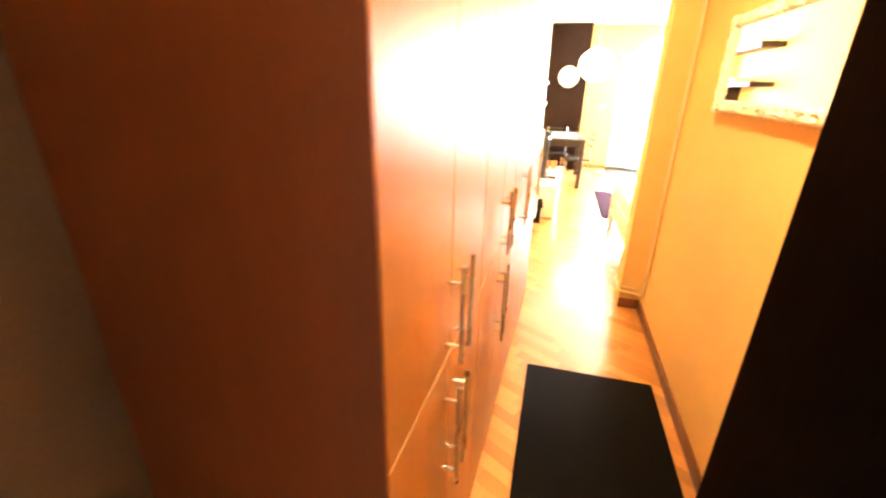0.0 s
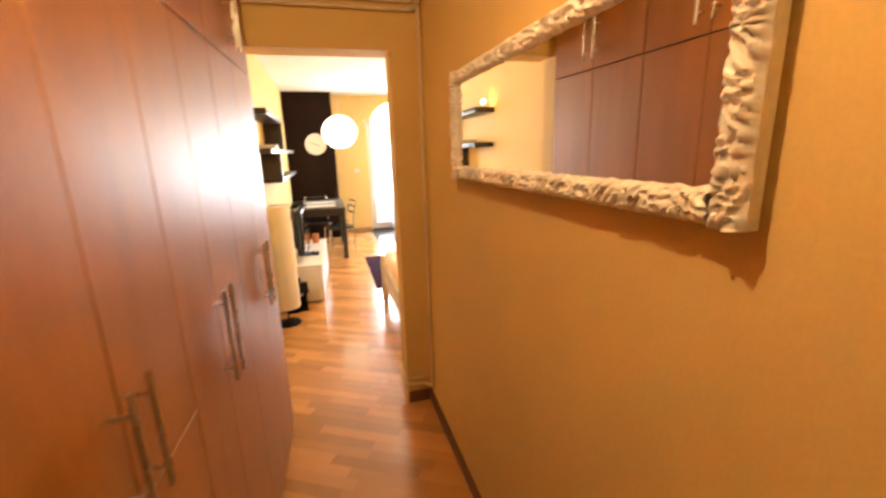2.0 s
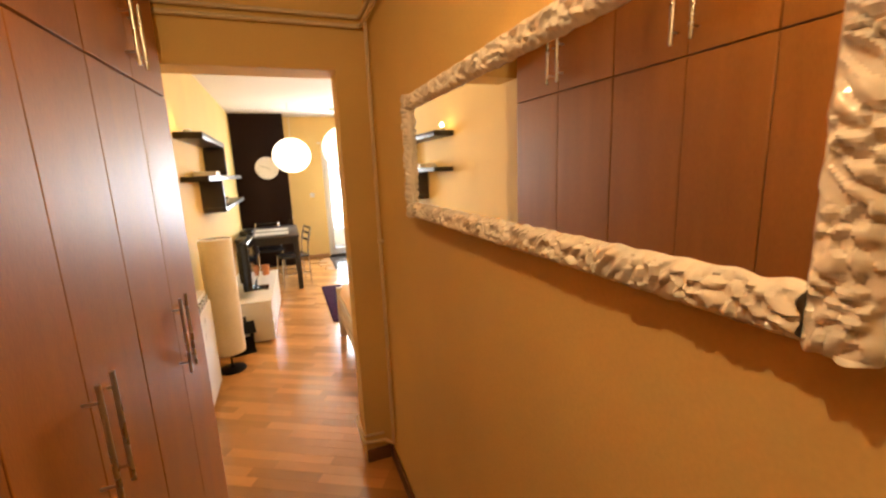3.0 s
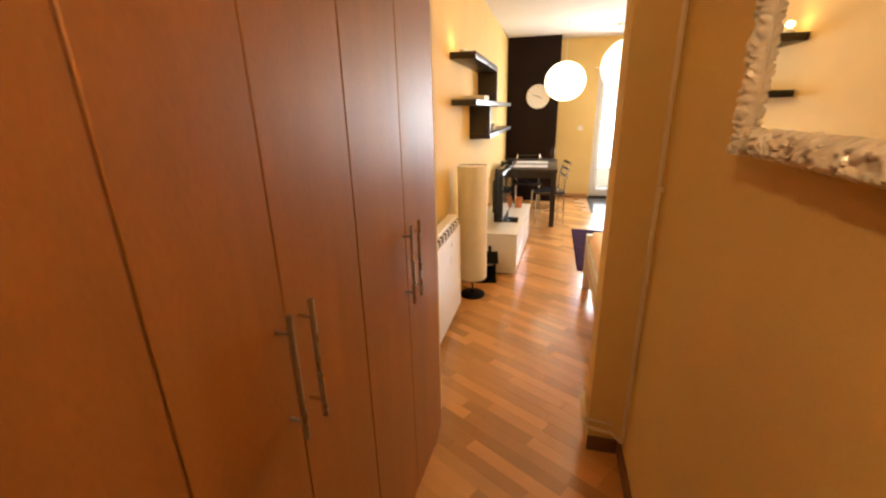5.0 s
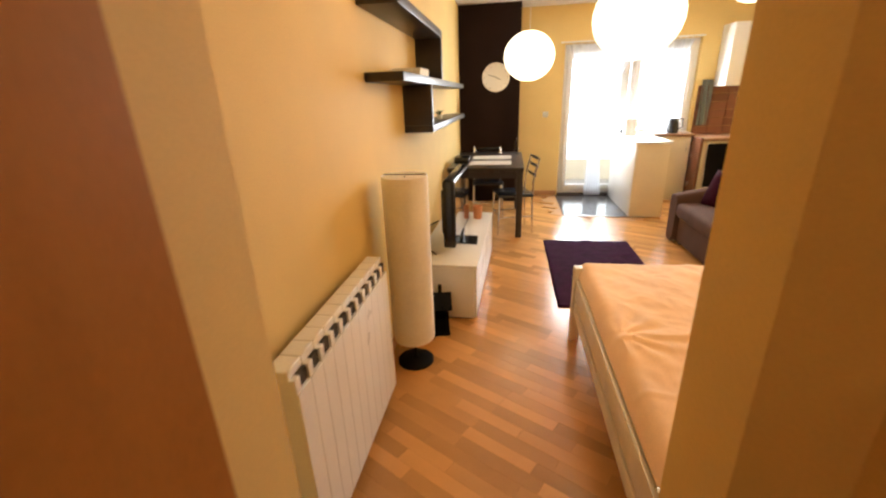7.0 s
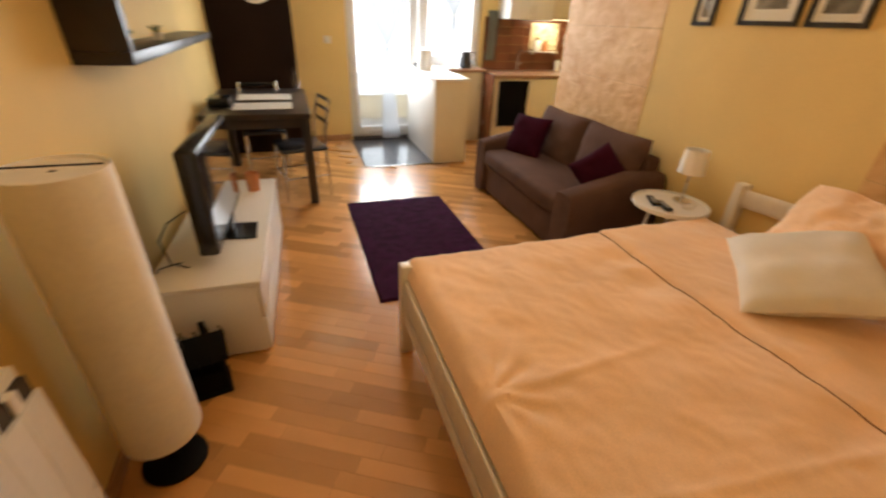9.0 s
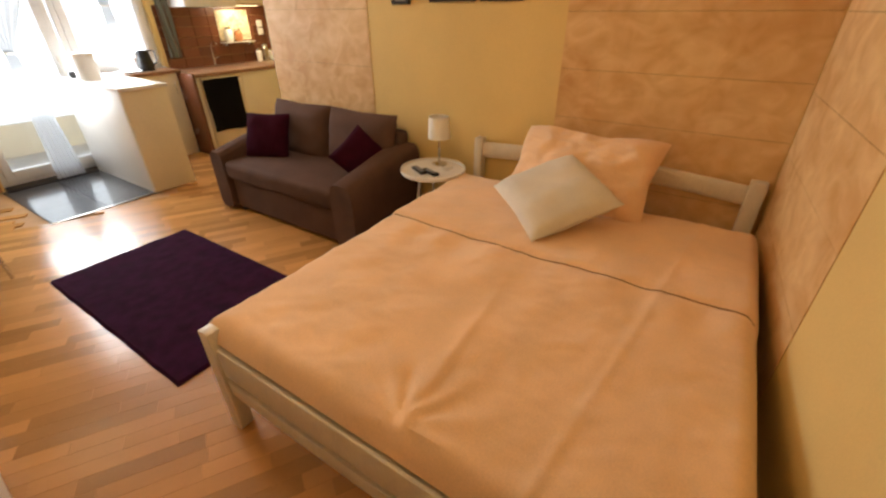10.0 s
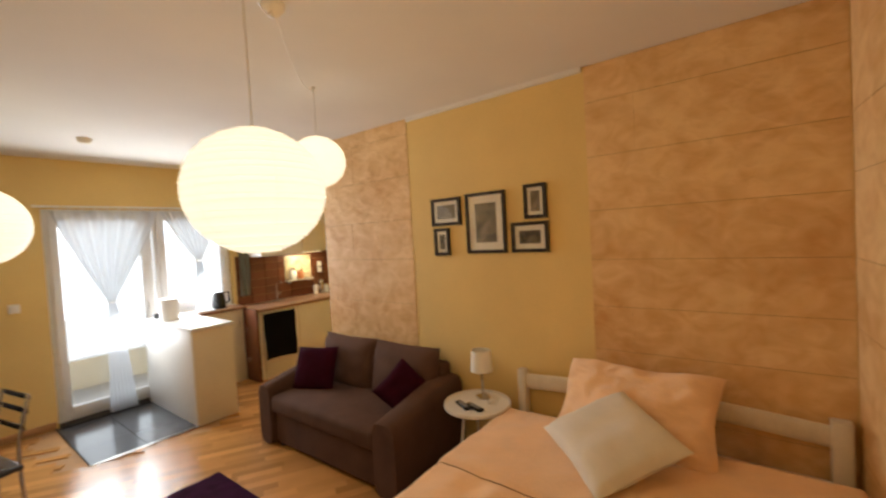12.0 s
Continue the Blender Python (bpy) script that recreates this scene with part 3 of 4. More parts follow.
cab = tagged(part("cable", tube(tube(bmesh.new(), [(0.20, 5.62, 0.428), (0.14, 5.60, 0.47), (0.10, 5.66, 0.56), (0.12, 5.76, 0.60), (0.19, 5.85, 0.62)], 0.004, 8), [(0.16, 5.68, 0.428), (0.08, 5.62, 0.44), (0.02, 5.60, 0.36), (0.02, 5.66, 0.08), (0.024, 5.70, 0.01)], 0.004, 8), BLACKPL), "loose black television cables behind the stand", "cable")
cup = thing("pen_cup", pose(0.43, 6.62, 0.4225), "small orange terracotta cup on the tv stand", "cup")
part("cup", lathe([(0.038, 0), (0.045, 0.10), (0.045, 0.12), (0.040, 0.12), (0.036, 0.02), (0.003, 0.015)], 24), TERRA, cup)

sh = thing("wall_shelf", pose(0, 0, 0), "black-brown zigzag wall shelf with thick boards", "shelf")
part("board", one((0.001, 4.91, 1.925), (0.20, 6.22, 1.975), 0.002), BLACKWOOD, sh)
part("board", one((0.001, 4.94, 1.595), (0.20, 7.70, 1.64), 0.002), BLACKWOOD, sh)
part("board", one((0.001, 5.70, 1.29), (0.20, 7.74, 1.335), 0.002), BLACKWOOD, sh)
part("upright", one((0.001, 6.17, 1.641), (0.199, 6.22, 1.924), 0.002), BLACKWOOD, sh)
part("upright", one((0.001, 5.70, 1.336), (0.199, 5.75, 1.594), 0.002), BLACKWOOD, sh)
for k, (y, w, c) in enumerate(((5.50, 0.28, WHITE), (5.51, 0.26, MOUNT))):
    b = thing("magazine", pose(0.105, y, 1.641 + k * 0.02), "white magazine lying on the black shelf", "magazine", "magazines on the shelf")
    part("cover", one((-0.085, -w / 2, 0.0), (0.092, w / 2, 0.003)), c, b)
    part("pages", one((-0.083, -w / 2 + 0.002, 0.003), (0.09, w / 2 - 0.002, 0.015)), MOUNT, b)
    part("cover", one((-0.085, -w / 2, 0.015), (0.092, w / 2, 0.0185)), c, b)
for y in (6.0, 6.55):
    pp = thing("small_plant", pose(0.11, y, 1.3355), "tiny green plant in a pot on the shelf", "plant", "plants on the shelf")
    part("pot", lathe([(0.018, 0), (0.024, 0.035), (0.021, 0.035), (0.018, 0.02), (0.002, 0.02)], 16), WHITE, pp)
    bm = bmesh.new()
    rnd = random.Random(int(y * 100))
    for k in range(16):
        a, t = rnd.uniform(0, 6.28), rnd.uniform(0.2, 1.0)
        c = Vector((math.cos(a) * 0.03 * t, math.sin(a) * 0.03 * t, 0.05 + 0.02 * rnd.random()))
        d = Vector((math.cos(a), math.sin(a), 0.5)) * 0.014
        s2 = Vector((-math.sin(a), math.cos(a), 0)) * 0.006
        v = [bm.verts.new(q) for q in (Vector((0, 0, 0.025)), c + s2, c + d, c - s2)]
        bm.faces.new(v)
    part("leaves", bm, LEAF, pp)
pk = thing("shelf_light", pose(0.09, 4.98, 1.9755), "small round uplight on top of the shelf", "lamp")
part("housing", lathe([(0.03, 0), (0.03, 0.02), (0.024, 0.022)], 20), WHITE, pk)

ck = thing("wall_clock", pose(0.51, 9.06, 1.745, 90, 0, 0), "round white wall clock on the dark brown wall", "clock")
part("face", lathe([(0.185, 0.0), (0.19, 0.012), (0.186, 0.022), (0.18, 0.018), (0.002, 0.018)], 48), WHITE, ck)
part("hand", one((-0.11, -0.004, 0.021), (0.012, 0.006, 0.023)), PRINT, ck, m=pose(0, 0, 0, 0, 0, -18))
part("hand", one((-0.07, -0.005, 0.0235), (0.012, 0.006, 0.0255)), PRINT, ck, m=pose(0, 0, 0, 0, 0, 152))
for k in range(12):
    part("hour_mark", one((0.145, -0.003, 0.0182), (0.165, 0.003, 0.0195)), PRINT, ck, m=pose(0, 0, 0, 0, 0, 30 * k))

# dining table and chairs
tb = thing("dining_table", pose(0, 0, 0), "black-brown wooden dining table with square legs", "table")
part("tabletop", one((0.05, 7.30, 0.745), (0.875, 8.62, 0.785), 0.003), BLACKWOOD, tb)
part("apron", boxes(((0.09, 7.34, 0.665), (0.835, 7.36, 0.745)), ((0.09, 8.56, 0.665), (0.835, 8.58, 0.745)), ((0.08, 7.36, 0.665), (0.10, 8.56, 0.745)), ((0.825, 7.36, 0.665), (0.845, 8.56, 0.745))), BLACKWOOD, tb)
for x in (0.06, 0.80):
    for y in (7.31, 8.545):
        part("leg", one((x, y, 0), (x + 0.065, y + 0.065, 0.745), 0.003), BLACKWOOD, tb)
for y in (7.50, 7.95):
    part_ob = tagged(part("placemat", one((0.27, y, 0.786), (0.74, y + 0.30, 0.789)), WHITE), "white rectangular placemat on the dark table", "placemat", "placemats")
vs_ = thing("bottle", pose(0.80, 8.45, 0.7855), "small clear bottle on the dark table", "bottle")
part("glass", lathe([(0.03, 0), (0.03, 0.13), (0.012, 0.17), (0.012, 0.21), (0.010, 0.21), (0.002, 0.20)], 16), GLASS, vs_)
lap = thing("storage_box", pose(0.22, 7.30 + 0.42, 0.7855, 0, 0, 0), "dark plastic box on the dining table", "box")
part("body", one((-0.13, -0.12, 0.0), (0.04, 0.10, 0.07), 0.006), BLACKPL, lap)


def chair(m):
    c = thing("dining_chair", m, "chrome tube dining chair with dark glossy padded seat", "chair", "chairs round the table")
    part("seat", one((-0.20, -0.20, 0.43), (0.20, 0.20, 0.465), 0.016, 3), GREYSEAT, c)
    for x in (-0.18, 0.18):
        part("leg", tube(bmesh.new(), [(x, -0.18, 0.43), (x * 1.06, -0.20, 0.0)], 0.011), CHROME, c)
        part("leg", tube(bmesh.new(), [(x, 0.20, 0.0), (x, 0.185, 0.43), (x, 0.19, 0.6), (x * 0.97, 0.25, 0.86)], 0.011), CHROME, c)
    for z in (0.66, 0.76, 0.84):
        part("back_slat", one((-0.165, 0.205 + (z - 0.6) * 0.2, z - 0.016), (0.165, 0.217 + (z - 0.6) * 0.2, z + 0.016), 0.004), BLACKPL, c)
    part("rail", tube(bmesh.new(), [(-0.18, -0.18, 0.2), (0.18, -0.18, 0.2)], 0.007), CHROME, c)
    part("rail", tube(bmesh.new(), [(-0.18, -0.185, 0.2), (-0.18, 0.195, 0.2)], 0.007), CHROME, c)
    part("rail", tube(bmesh.new(), [(0.18, -0.185, 0.2), (0.18, 0.195, 0.2)], 0.007), CHROME, c)
    return c


GREYSEAT = material("dark_glossy_vinyl", (0.045, 0.046, 0.052), 0.2, vary=0.04, bump=0.05)
chair1 = chair(pose(0.76, 7.62, 0, 0, 0, -78))
copy_thing(chair1, pose(0.44, 8.30, 0, 0, 0, 4))


# ---- hanging lanterns ----
def lantern(x, y, z, r, label, rose, name="paper_lantern"):
    t = thing(name, pose(x, y, z), label, "lamp", "paper lanterns")
    rows, n = [], 72
    for i in range(n + 1):
        a = -math.pi / 2 + 0.16 + (math.pi - 0.32) * i / n
        rr = r * (1 + 0.006 * (1 if i % 2 else -1))
        rows.append((rr * math.cos(a), rr * math.sin(a) * 0.93))
    shade = part("shade", lathe(rows[:], 56), PAPER, t, "lit white ribbed paper shade")
    shade.visible_shadow = False
    bm = bmesh.new()
    for i in range(3, n - 2, 3):
        rr, zz = rows[i][0] + 0.0012, rows[i][1]
        tube(bm, [(rr * math.cos(2 * math.pi * q / 48), rr * math.sin(2 * math.pi * q / 48), zz + 0.003 * math.sin(i) * math.sin(2 * math.pi * q / 48)) for q in range(49)], 0.006 * r, 5, caps=False)
    for q in range(6):
        c, d = math.cos(q * math.pi / 3 + x), math.sin(q * math.pi / 3 + x)
        tube(bm, [(c * (g + 0.0012), d * (g + 0.0012), zz) for g, zz in rows[::4]], 0.0012, 5, caps=False)
    ribs = tagged(part("ribs", bm, PAPERRIB, t), kind="stuff")
    ribs.visible_shadow = False
    top = rows[-1][1]
    part("top_ring", tube(bmesh.new(), [(rows[-1][0] * math.cos(k), rows[-1][0] * math.sin(k), top) for k in [2 * math.pi * q / 20 for q in range(21)]], 0.003, 6, caps=False), STEEL, t)
    part("cord", tube(bmesh.new(), [(0, 0, top), (0.0, 0.0, H - z - 0.012)], 0.003, 6), WHITE, t, "thin white cord")
    if rose:
        pts = [(0.0, 0.0, H - z - 0.015)]
        dx, dy = rose[0] - x, rose[1] - y
        for q in range(1, 9):
            u = q / 8
            pts.append((dx * u, dy * u, H - z - 0.015 - 0.10 * 4 * u * (1 - u)))
        part("swag", tube(bmesh.new(), pts, 0.003, 6), WHITE, t, "slack white cord along the ceiling")
        part("hook", lathe([(0.012, 0.0), (0.012, -0.01), (0.003, -0.02)], 12), WHITE, t, m=pose(0, 0, H - z))


lantern(1.32, 5.22, 1.85, 0.210, "large round lit paper lantern on a cord", (1.60, 5.50))
lantern(2.256, 6.162, 2.182, 0.170, "small round lit paper lantern on a cord", (1.60, 5.50))
lantern(0.904, 7.80, 1.895, 0.268, "round lit paper lantern over the dining table", None)
rs = thing("ceiling_rose", pose(1.60, 5.50, H), "small white ceiling rose", "ceiling rose")
part("cup", lathe([(0.045, 0.0), (0.045, -0.02), (0.02, -0.05), (0.003, -0.055)], 24), WHITE, rs)
sd = thing("smoke_detector", pose(1.61, 8.39, H), "small round cream ceiling detector", "detector")
part("body", lathe([(0.05, 0.0), (0.05, -0.02), (0.03, -0.04), (0.003, -0.042)], 24), CREAM, sd)


# ---- bed ----
bed = thing("bed", pose(0, 0, 0), "white painted pine double bed", "bed")
for y in (3.66, 5.235):
    part("foot_post", one((1.125, y, 0.0), (1.185, y + 0.06, 0.505), 0.005), WHITEWOOD, bed)
    part("head_post", one((3.125, y + (0.01 if y > 4 else -0.01), 0.0), (3.19, y + 0.065, 0.735), 0.006), WHITEWOOD, bed)
part("foot_rail", one((1.137, 3.72, 0.30), (1.170, 5.235, 0.43), 0.004), WHITEWOOD, bed)
part("foot_rail", one((1.137, 3.72, 0.20), (1.165, 5.235, 0.27), 0.004), WHITEWOOD, bed)
for y in (3.685, 5.255):
    part("side_rail", one((1.185, y, 0.22), (3.125, y + 0.025, 0.40), 0.004), WHITEWOOD, bed)


def head_rail(u, v):
    y = 3.725 + u * 1.52
    arch = 0.035 * math.sin(math.pi * u)
    a = 2 * math.pi * v
    return (3.158 + 0.014 * math.cos(a), y, 0.655 + arch + 0.052 * math.sin(a))


part("head_rail", sheet(24, 12, head_rail), WHITEWOOD, bed)
part("head_rail", one((3.145, 3.725, 0.36), (3.172, 5.245, 0.44), 0.004), WHITEWOOD, bed)
for k in range(9):
    part("slat", one((1.25 + k * 0.21, 3.71, 0.30), (1.33 + k * 0.21, 5.255, 0.318)), WHITEWOOD, bed)
mattress = tagged(part("mattress", one((1.19, 3.725, 0.319), (3.12, 5.225, 0.475), 0.04, 3), PEACH), "mattress in a peach fitted sheet", "mattress")


def soft_place(x0, x1, y0, y1, z, drop, amp, seed, edges):
    """A cloth top with a soft border that falls by drop at the chosen edges (x0, x1, y0, y1)."""
    def place(u, v):
        x, y = x0 + u * (x1 - x0), y0 + v * (y1 - y0)
        d = [u * (x1 - x0), (1 - u) * (x1 - x0), v * (y1 - y0), (1 - v) * (y1 - y0)]
        fall = 0.0
        for k in range(4):
            if edges[k] == 1:
                q = max(0.0, 1 - d[k] / 0.075)
                fall = max(fall, q ** 2.6)
        w = amp * noise.noise((x * 3.4 + seed, y * 2.6, 0.5)) + 0.6 * amp * noise.noise((x * 9 + seed, y * 8 + x * 4, 1.5)) + 0.5 * amp * abs(noise.noise((x * 15 + y * 9, y * 11 - x * 6, seed)))
        crease = 0.008 * math.exp(-((y - 4.42 - 0.10 * (x - 1.2)) / 0.016) ** 2) * math.exp(-((x - 1.35) / 0.45) ** 2)
        crease += 0.005 * math.exp(-((y - 4.05 + 0.12 * (x - 1.4)) / 0.013) ** 2)
        a = math.atan2(y - 4.44, x - 1.20)
        dist = math.hypot(x - 1.20, y - 4.44)
        crease += 0.006 * math.sin(a * 11) * math.exp(-((dist - 0.12) / 0.11) ** 2)
        pucker = 0.008 * math.sin(y * 21 + 2 * math.sin(y * 5)) * math.exp(-((x - 2.12) / 0.10) ** 2) - 0.006 * math.exp(-((x - 2.212) / 0.014) ** 2)
        turned = 0.016 / (1 + math.exp(-(x - 2.222 - 0.010 * abs(math.sin(y * 13))) / 0.004))
        return (x, y, z + turned + (w + crease * (edges[0] > 0)) * (1 - fall) - drop * fall + pucker)
    return place


duvet = thing("duvet", pose(0, 0, 0), "peach cotton duvet spread over the bed", "duvet")
cloth = soft_place(1.150, 2.99, 3.612, 5.325, 0.535, 0.085, 0.012, 0.0, (1, 1, 1, 1))
part("cover", sheet(150, 140, cloth), PEACH, duvet)
# thin dark tube drawn as the shadow along the edge of the turned fold
fold_shade_pts = [Vector(cloth((1.067 + 0.006 * noise.noise((k * 0.09, 0, 0))) / 1.845, k / 60)) + Vector((0, 0, 0.002)) for k in range(1, 60)]
part("fold_shade", tube(bmesh.new(), fold_shade_pts, 0.0030, 6), PEACH_FOLD_SHADE, duvet, "dark line drawn as the shadow edge of the duvet fold")

pl = tagged(part("pillow", pillow_mesh(0.50, 0.80, 0.17, n=44, seed=2.0, wrinkle=0.04, crumple=0.024), PEACH, None, m=pose(2.93, 4.52, 0.70, 0, -48, -3)), "peach cotton pillow leaning on the headboard", "pillow")
cu = tagged(part("cushion", pillow_mesh(0.475, 0.475, 0.15, seed=7.0, wrinkle=0.014), OFFWHITE, None, m=pose(2.60, 4.54, 0.675, 0, 0, -3.8) @ pose(0, 0, 0, 0, 158.7, 0) @ pose(0, 0, 0, 0, 0, 37.5)), "off-white woven square cushion on the bed", "cushion")

# rug
def rug_top(u, v):
    x, y = 1.10 + 0.875 * u, 5.68 + 1.54 * v
    e = 0.004 * noise.noise((x * 9, y * 9, 0)) if 0 < u < 1 and 0 < v < 1 else 0
    border = 0 if u in (0, 1) or v in (0, 1) else 0.015
    return (x + 0.004 * noise.noise((y * 6, u, 1)), y + 0.004 * noise.noise((x * 6, v, 2)), 0.002 + border + e)


rug = tagged(part("rug", sheet(60, 100, rug_top), RUG), "deep purple short-pile rug on the parquet", "rug")

# ---- sofa ----
sofa = thing("sofa", pose(0, 0, 0), "taupe fabric two-seat sofa with rounded arms", "sofa")
part("base", one((2.44, 6.00, 0.03), (3.14, 7.21, 0.30), 0.02, 3), GREYFAB, sofa)
part("seat_cushion", one((2.40, 5.985, 0.285), (2.98, 7.225, 0.435), 0.045, 4), GREYFAB, sofa)


def arm(y0, y1):
    def place(u, v):
        a = 2 * math.pi * v
        x = 2.40 + 0.76 * u
        ca, sa = math.cos(a), math.sin(a)
        top = 0.50 + 0.11 * min(1.0, u * 1.5)
        yy = (y0 + y1) / 2 + (y1 - y0) / 2 * math.copysign(abs(ca) ** 0.45, ca)
        zz = 0.02 + (top - 0.02) * (0.5 + 0.5 * math.copysign(abs(sa) ** 0.40, sa))
        return (x, yy, zz)
    bm = sheet(12, 32, place)
    bmesh.ops.remove_doubles(bm, verts=bm.verts, dist=0.0005)
    ends = [e for e in bm.edges if e.is_boundary]
    bmesh.ops.holes_fill(bm, edges=ends, sides=0)
    return bm


part("arm", arm(5.79, 5.99), GREYFAB, sofa)
part("arm", arm(7.22, 7.385), GREYFAB, sofa)
for y in (5.90, 6.575):
    part("back_cushion", pillow_mesh(0.46, 0.68, 0.20, seed=y), GREYFAB, sofa, m=pose(3.005, y + 0.34, 0.60, 0, -78, 0))
part("back", one((3.05, 5.90, 0.03), (3.18, 7.30, 0.70), 0.03, 3), GREYFAB, sofa)
for x in (2.48, 3.10):
    for y in (6.03, 7.18):
        part("foot", one((x - 0.02, y - 0.02, 0.0), (x + 0.02, y + 0.02, 0.031)), BLACKWOOD, sofa)
tagged(part("scatter_cushion", pillow_mesh(0.38, 0.38, 0.12, seed=3.0), PURPLE, None, m=pose(2.76, 7.07, 0.58, 0, -64, 26)), "dark plum scatter cushion on the sofa", "cushion", "plum scatter cushions")
tagged(part("scatter_cushion", pillow_mesh(0.33, 0.33, 0.13, seed=4.0), PURPLE, None, m=pose(2.80, 6.06, 0.565, 0, 0, 58) @ pose(0, 0, 0, 0, -62, 0) @ pose(0, 0, 0, 0, 0, 38)), "dark plum scatter cushion leaning on the sofa arm", "cushion", "plum scatter cushions")

# ---- side table ----
st = thing("side_table", pose(2.885, 5.48, 0), "small round white side table", "side table")
part("tabletop", lathe([(0.215, 0.535), (0.22, 0.54), (0.22, 0.562), (0.214, 0.562), (0.21, 0.548), (0.002, 0.548)], 48), WHITE, st)
for k in range(3):
    a = 2.1 * k + 0.6
    part("leg", tube(bmesh.new(), [(0.10 * math.cos(a), 0.10 * math.sin(a), 0.536), (0.17 * math.cos(a), 0.17 * math.sin(a), 0.0)], 0.009), WHITE, st)
tl = thing("table_lamp", pose(3.0, 5.505, 0.549), "small table lamp with white drum shade on steel stem", "lamp")
part("base", lathe([(0.05, 0), (0.05, 0.008), (0.012, 0.018), (0.008, 0.03)], 24), STEEL, tl)
part("stem", tube(bmesh.new(), [(0, 0, 0.02), (0, 0, 0.22)], 0.007), STEEL, tl)
part("shade", lathe([(0.076, 0.185), (0.066, 0.325), (0.063, 0.325), (0.073, 0.185)], 32), PAPEROFF, tl, "white fabric drum shade")
for k, (x, y, r) in enumerate(((2.80, 5.535, 62), (2.81, 5.45, 70))):
    rm = thing("remote_control", pose(x, y, 0.549, 0, 0, r), "black remote control on the white side table", "remote", "remote controls")
    part("body", one((-0.075, -0.022, 0), (0.075, 0.022, 0.018), 0.006), BLACKPL, rm)
    part("keypad", one((-0.055, -0.015, 0.0175), (0.045, 0.015, 0.0195), 0.001), PRINT, rm)
ash = thing("glass_dish", pose(2.93, 5.39, 0.549), "small clear glass dish on the side table", "dish")
part("bowl", lathe([(0.03, 0), (0.042, 0.03), (0.039, 0.03), (0.028, 0.006), (0.002, 0.005)], 24), GLASS, ash)


# ---- pictures ----
def picture(y0, y1, z0, z1, border, img, label):
    w, h = y1 - y0, z1 - z0
    t = thing("picture_frame", pose(XW, (y0 + y1) / 2, (z0 + z1) / 2), label, "picture", "framed photographs")
    f = 0.023
    for n_, lo, hi in (("frame_side", (-0.026, -w / 2, -h / 2), (0, -w / 2 + f, h / 2)), ("frame_side", (-0.026, w / 2 - f, -h / 2), (0, w / 2, h / 2)), ("frame_side", (-0.0255, -w / 2 + f, -h / 2), (0, w / 2 - f, -h / 2 + f)), ("frame_side", (-0.0255, -w / 2 + f, h / 2 - f), (0, w / 2 - f, h / 2))):
        part(n_, one(lo, hi, 0.0015, 1), FRAMEBLACK, t)
    part("mount", one((-0.010, -w / 2 + f, -h / 2 + f), (-0.001, w / 2 - f, h / 2 - f)), MOUNT, t, "white mount")
    part("photograph", one((-0.012, -w / 2 + f + border, -h / 2 + f + border), (-0.0101, w / 2 - f - border, h / 2 - f - border)), img, t)
    part("glazing", one((-0.018, -w / 2 + f, -h / 2 + f), (-0.0165, w / 2 - f, h / 2 - f)), GLASS, t)
    return t


big = picture(5.365, 5.695, 1.53, 1.97, 0.055, PHOTO, "large black-framed grey photograph of a landscape")
picture(5.745, 6.02, 1.75, 1.96, 0.03, PHOTO, "black-framed grey photograph with white mount")
picture(5.86, 6.005, 1.52, 1.73, 0.025, PHOTODARK, "small black-framed dark photograph")
picture(5.06, 5.22, 1.755, 1.985, 0.025, PHOTO, "small black-framed upright photograph")
picture(5.055, 5.325, 1.53, 1.735, 0.035, PHOTODARK, "black-framed photograph of a hill")

# ---- kitchen ----
def cabinet(name, lo, hi, fronts, label, mat=CREAM, face="y"):
    c = thing(name, pose(0, 0, 0), label, "cabinet", "kitchen cabinets")
    part("body", one(lo, hi, 0.002), mat, c)
    for a, b, z0, z1 in fronts:
        d = part("door", one((a + 0.002, lo[1] - 0.020, z0), (b - 0.002, lo[1] - 0.001, z1), 0.002), mat, c)
        part("handle", tube(bmesh.new(), [(b - 0.06, lo[1] - 0.045, z1 - 0.20), (b - 0.06, lo[1] - 0.045, z1 - 0.08)], 0.005, 8), STEEL, d)
    return c


pen = thing("counter_unit", pose(0, 0, 0), "white and cream peninsula cabinet by the balcony door", "cabinet", "kitchen cabinets")
part("end_panel", one((2.238, 8.22, 0.0), (2.615, 8.238, 0.90), 0.002), CREAM, pen, "cream end panel")
part("side_panel", one((2.232, 8.239, 0.0), (2.250, 9.47, 0.90), 0.002), WHITE, pen, "white side panel")
part("body", one((2.251, 8.239, 0.0), (2.615, 9.47, 0.90)), CREAM, pen)
tagged(part("worktop", one((2.222, 8.205, 0.902), (2.63, 9.478, 0.932), 0.003), WHITE), "white worktop of the peninsula", "worktop")
bar = tagged(part("worktop", one((2.632, 9.12, 0.90), (3.235, 9.478, 0.93), 0.003), WORKTOP), "brown worktop under the window", "worktop")
cabinet("base_cabinet", (2.632, 9.16, 0.0), (3.195, 9.47, 0.898), ((2.64, 3.19, 0.1, 0.89),), "cream base cabinet under the window")
tagged(part("cabinet_side", one((3.20, 8.86, 0.0), (3.235, 9.47, 0.897), 0.002), SPLASH), "brown laminate cabinet side", "panel")
cabinet("base_cabinet", (3.24, 8.91, 0.0), (3.30, 9.47, 0.85), (), "cream filler base cabinet")
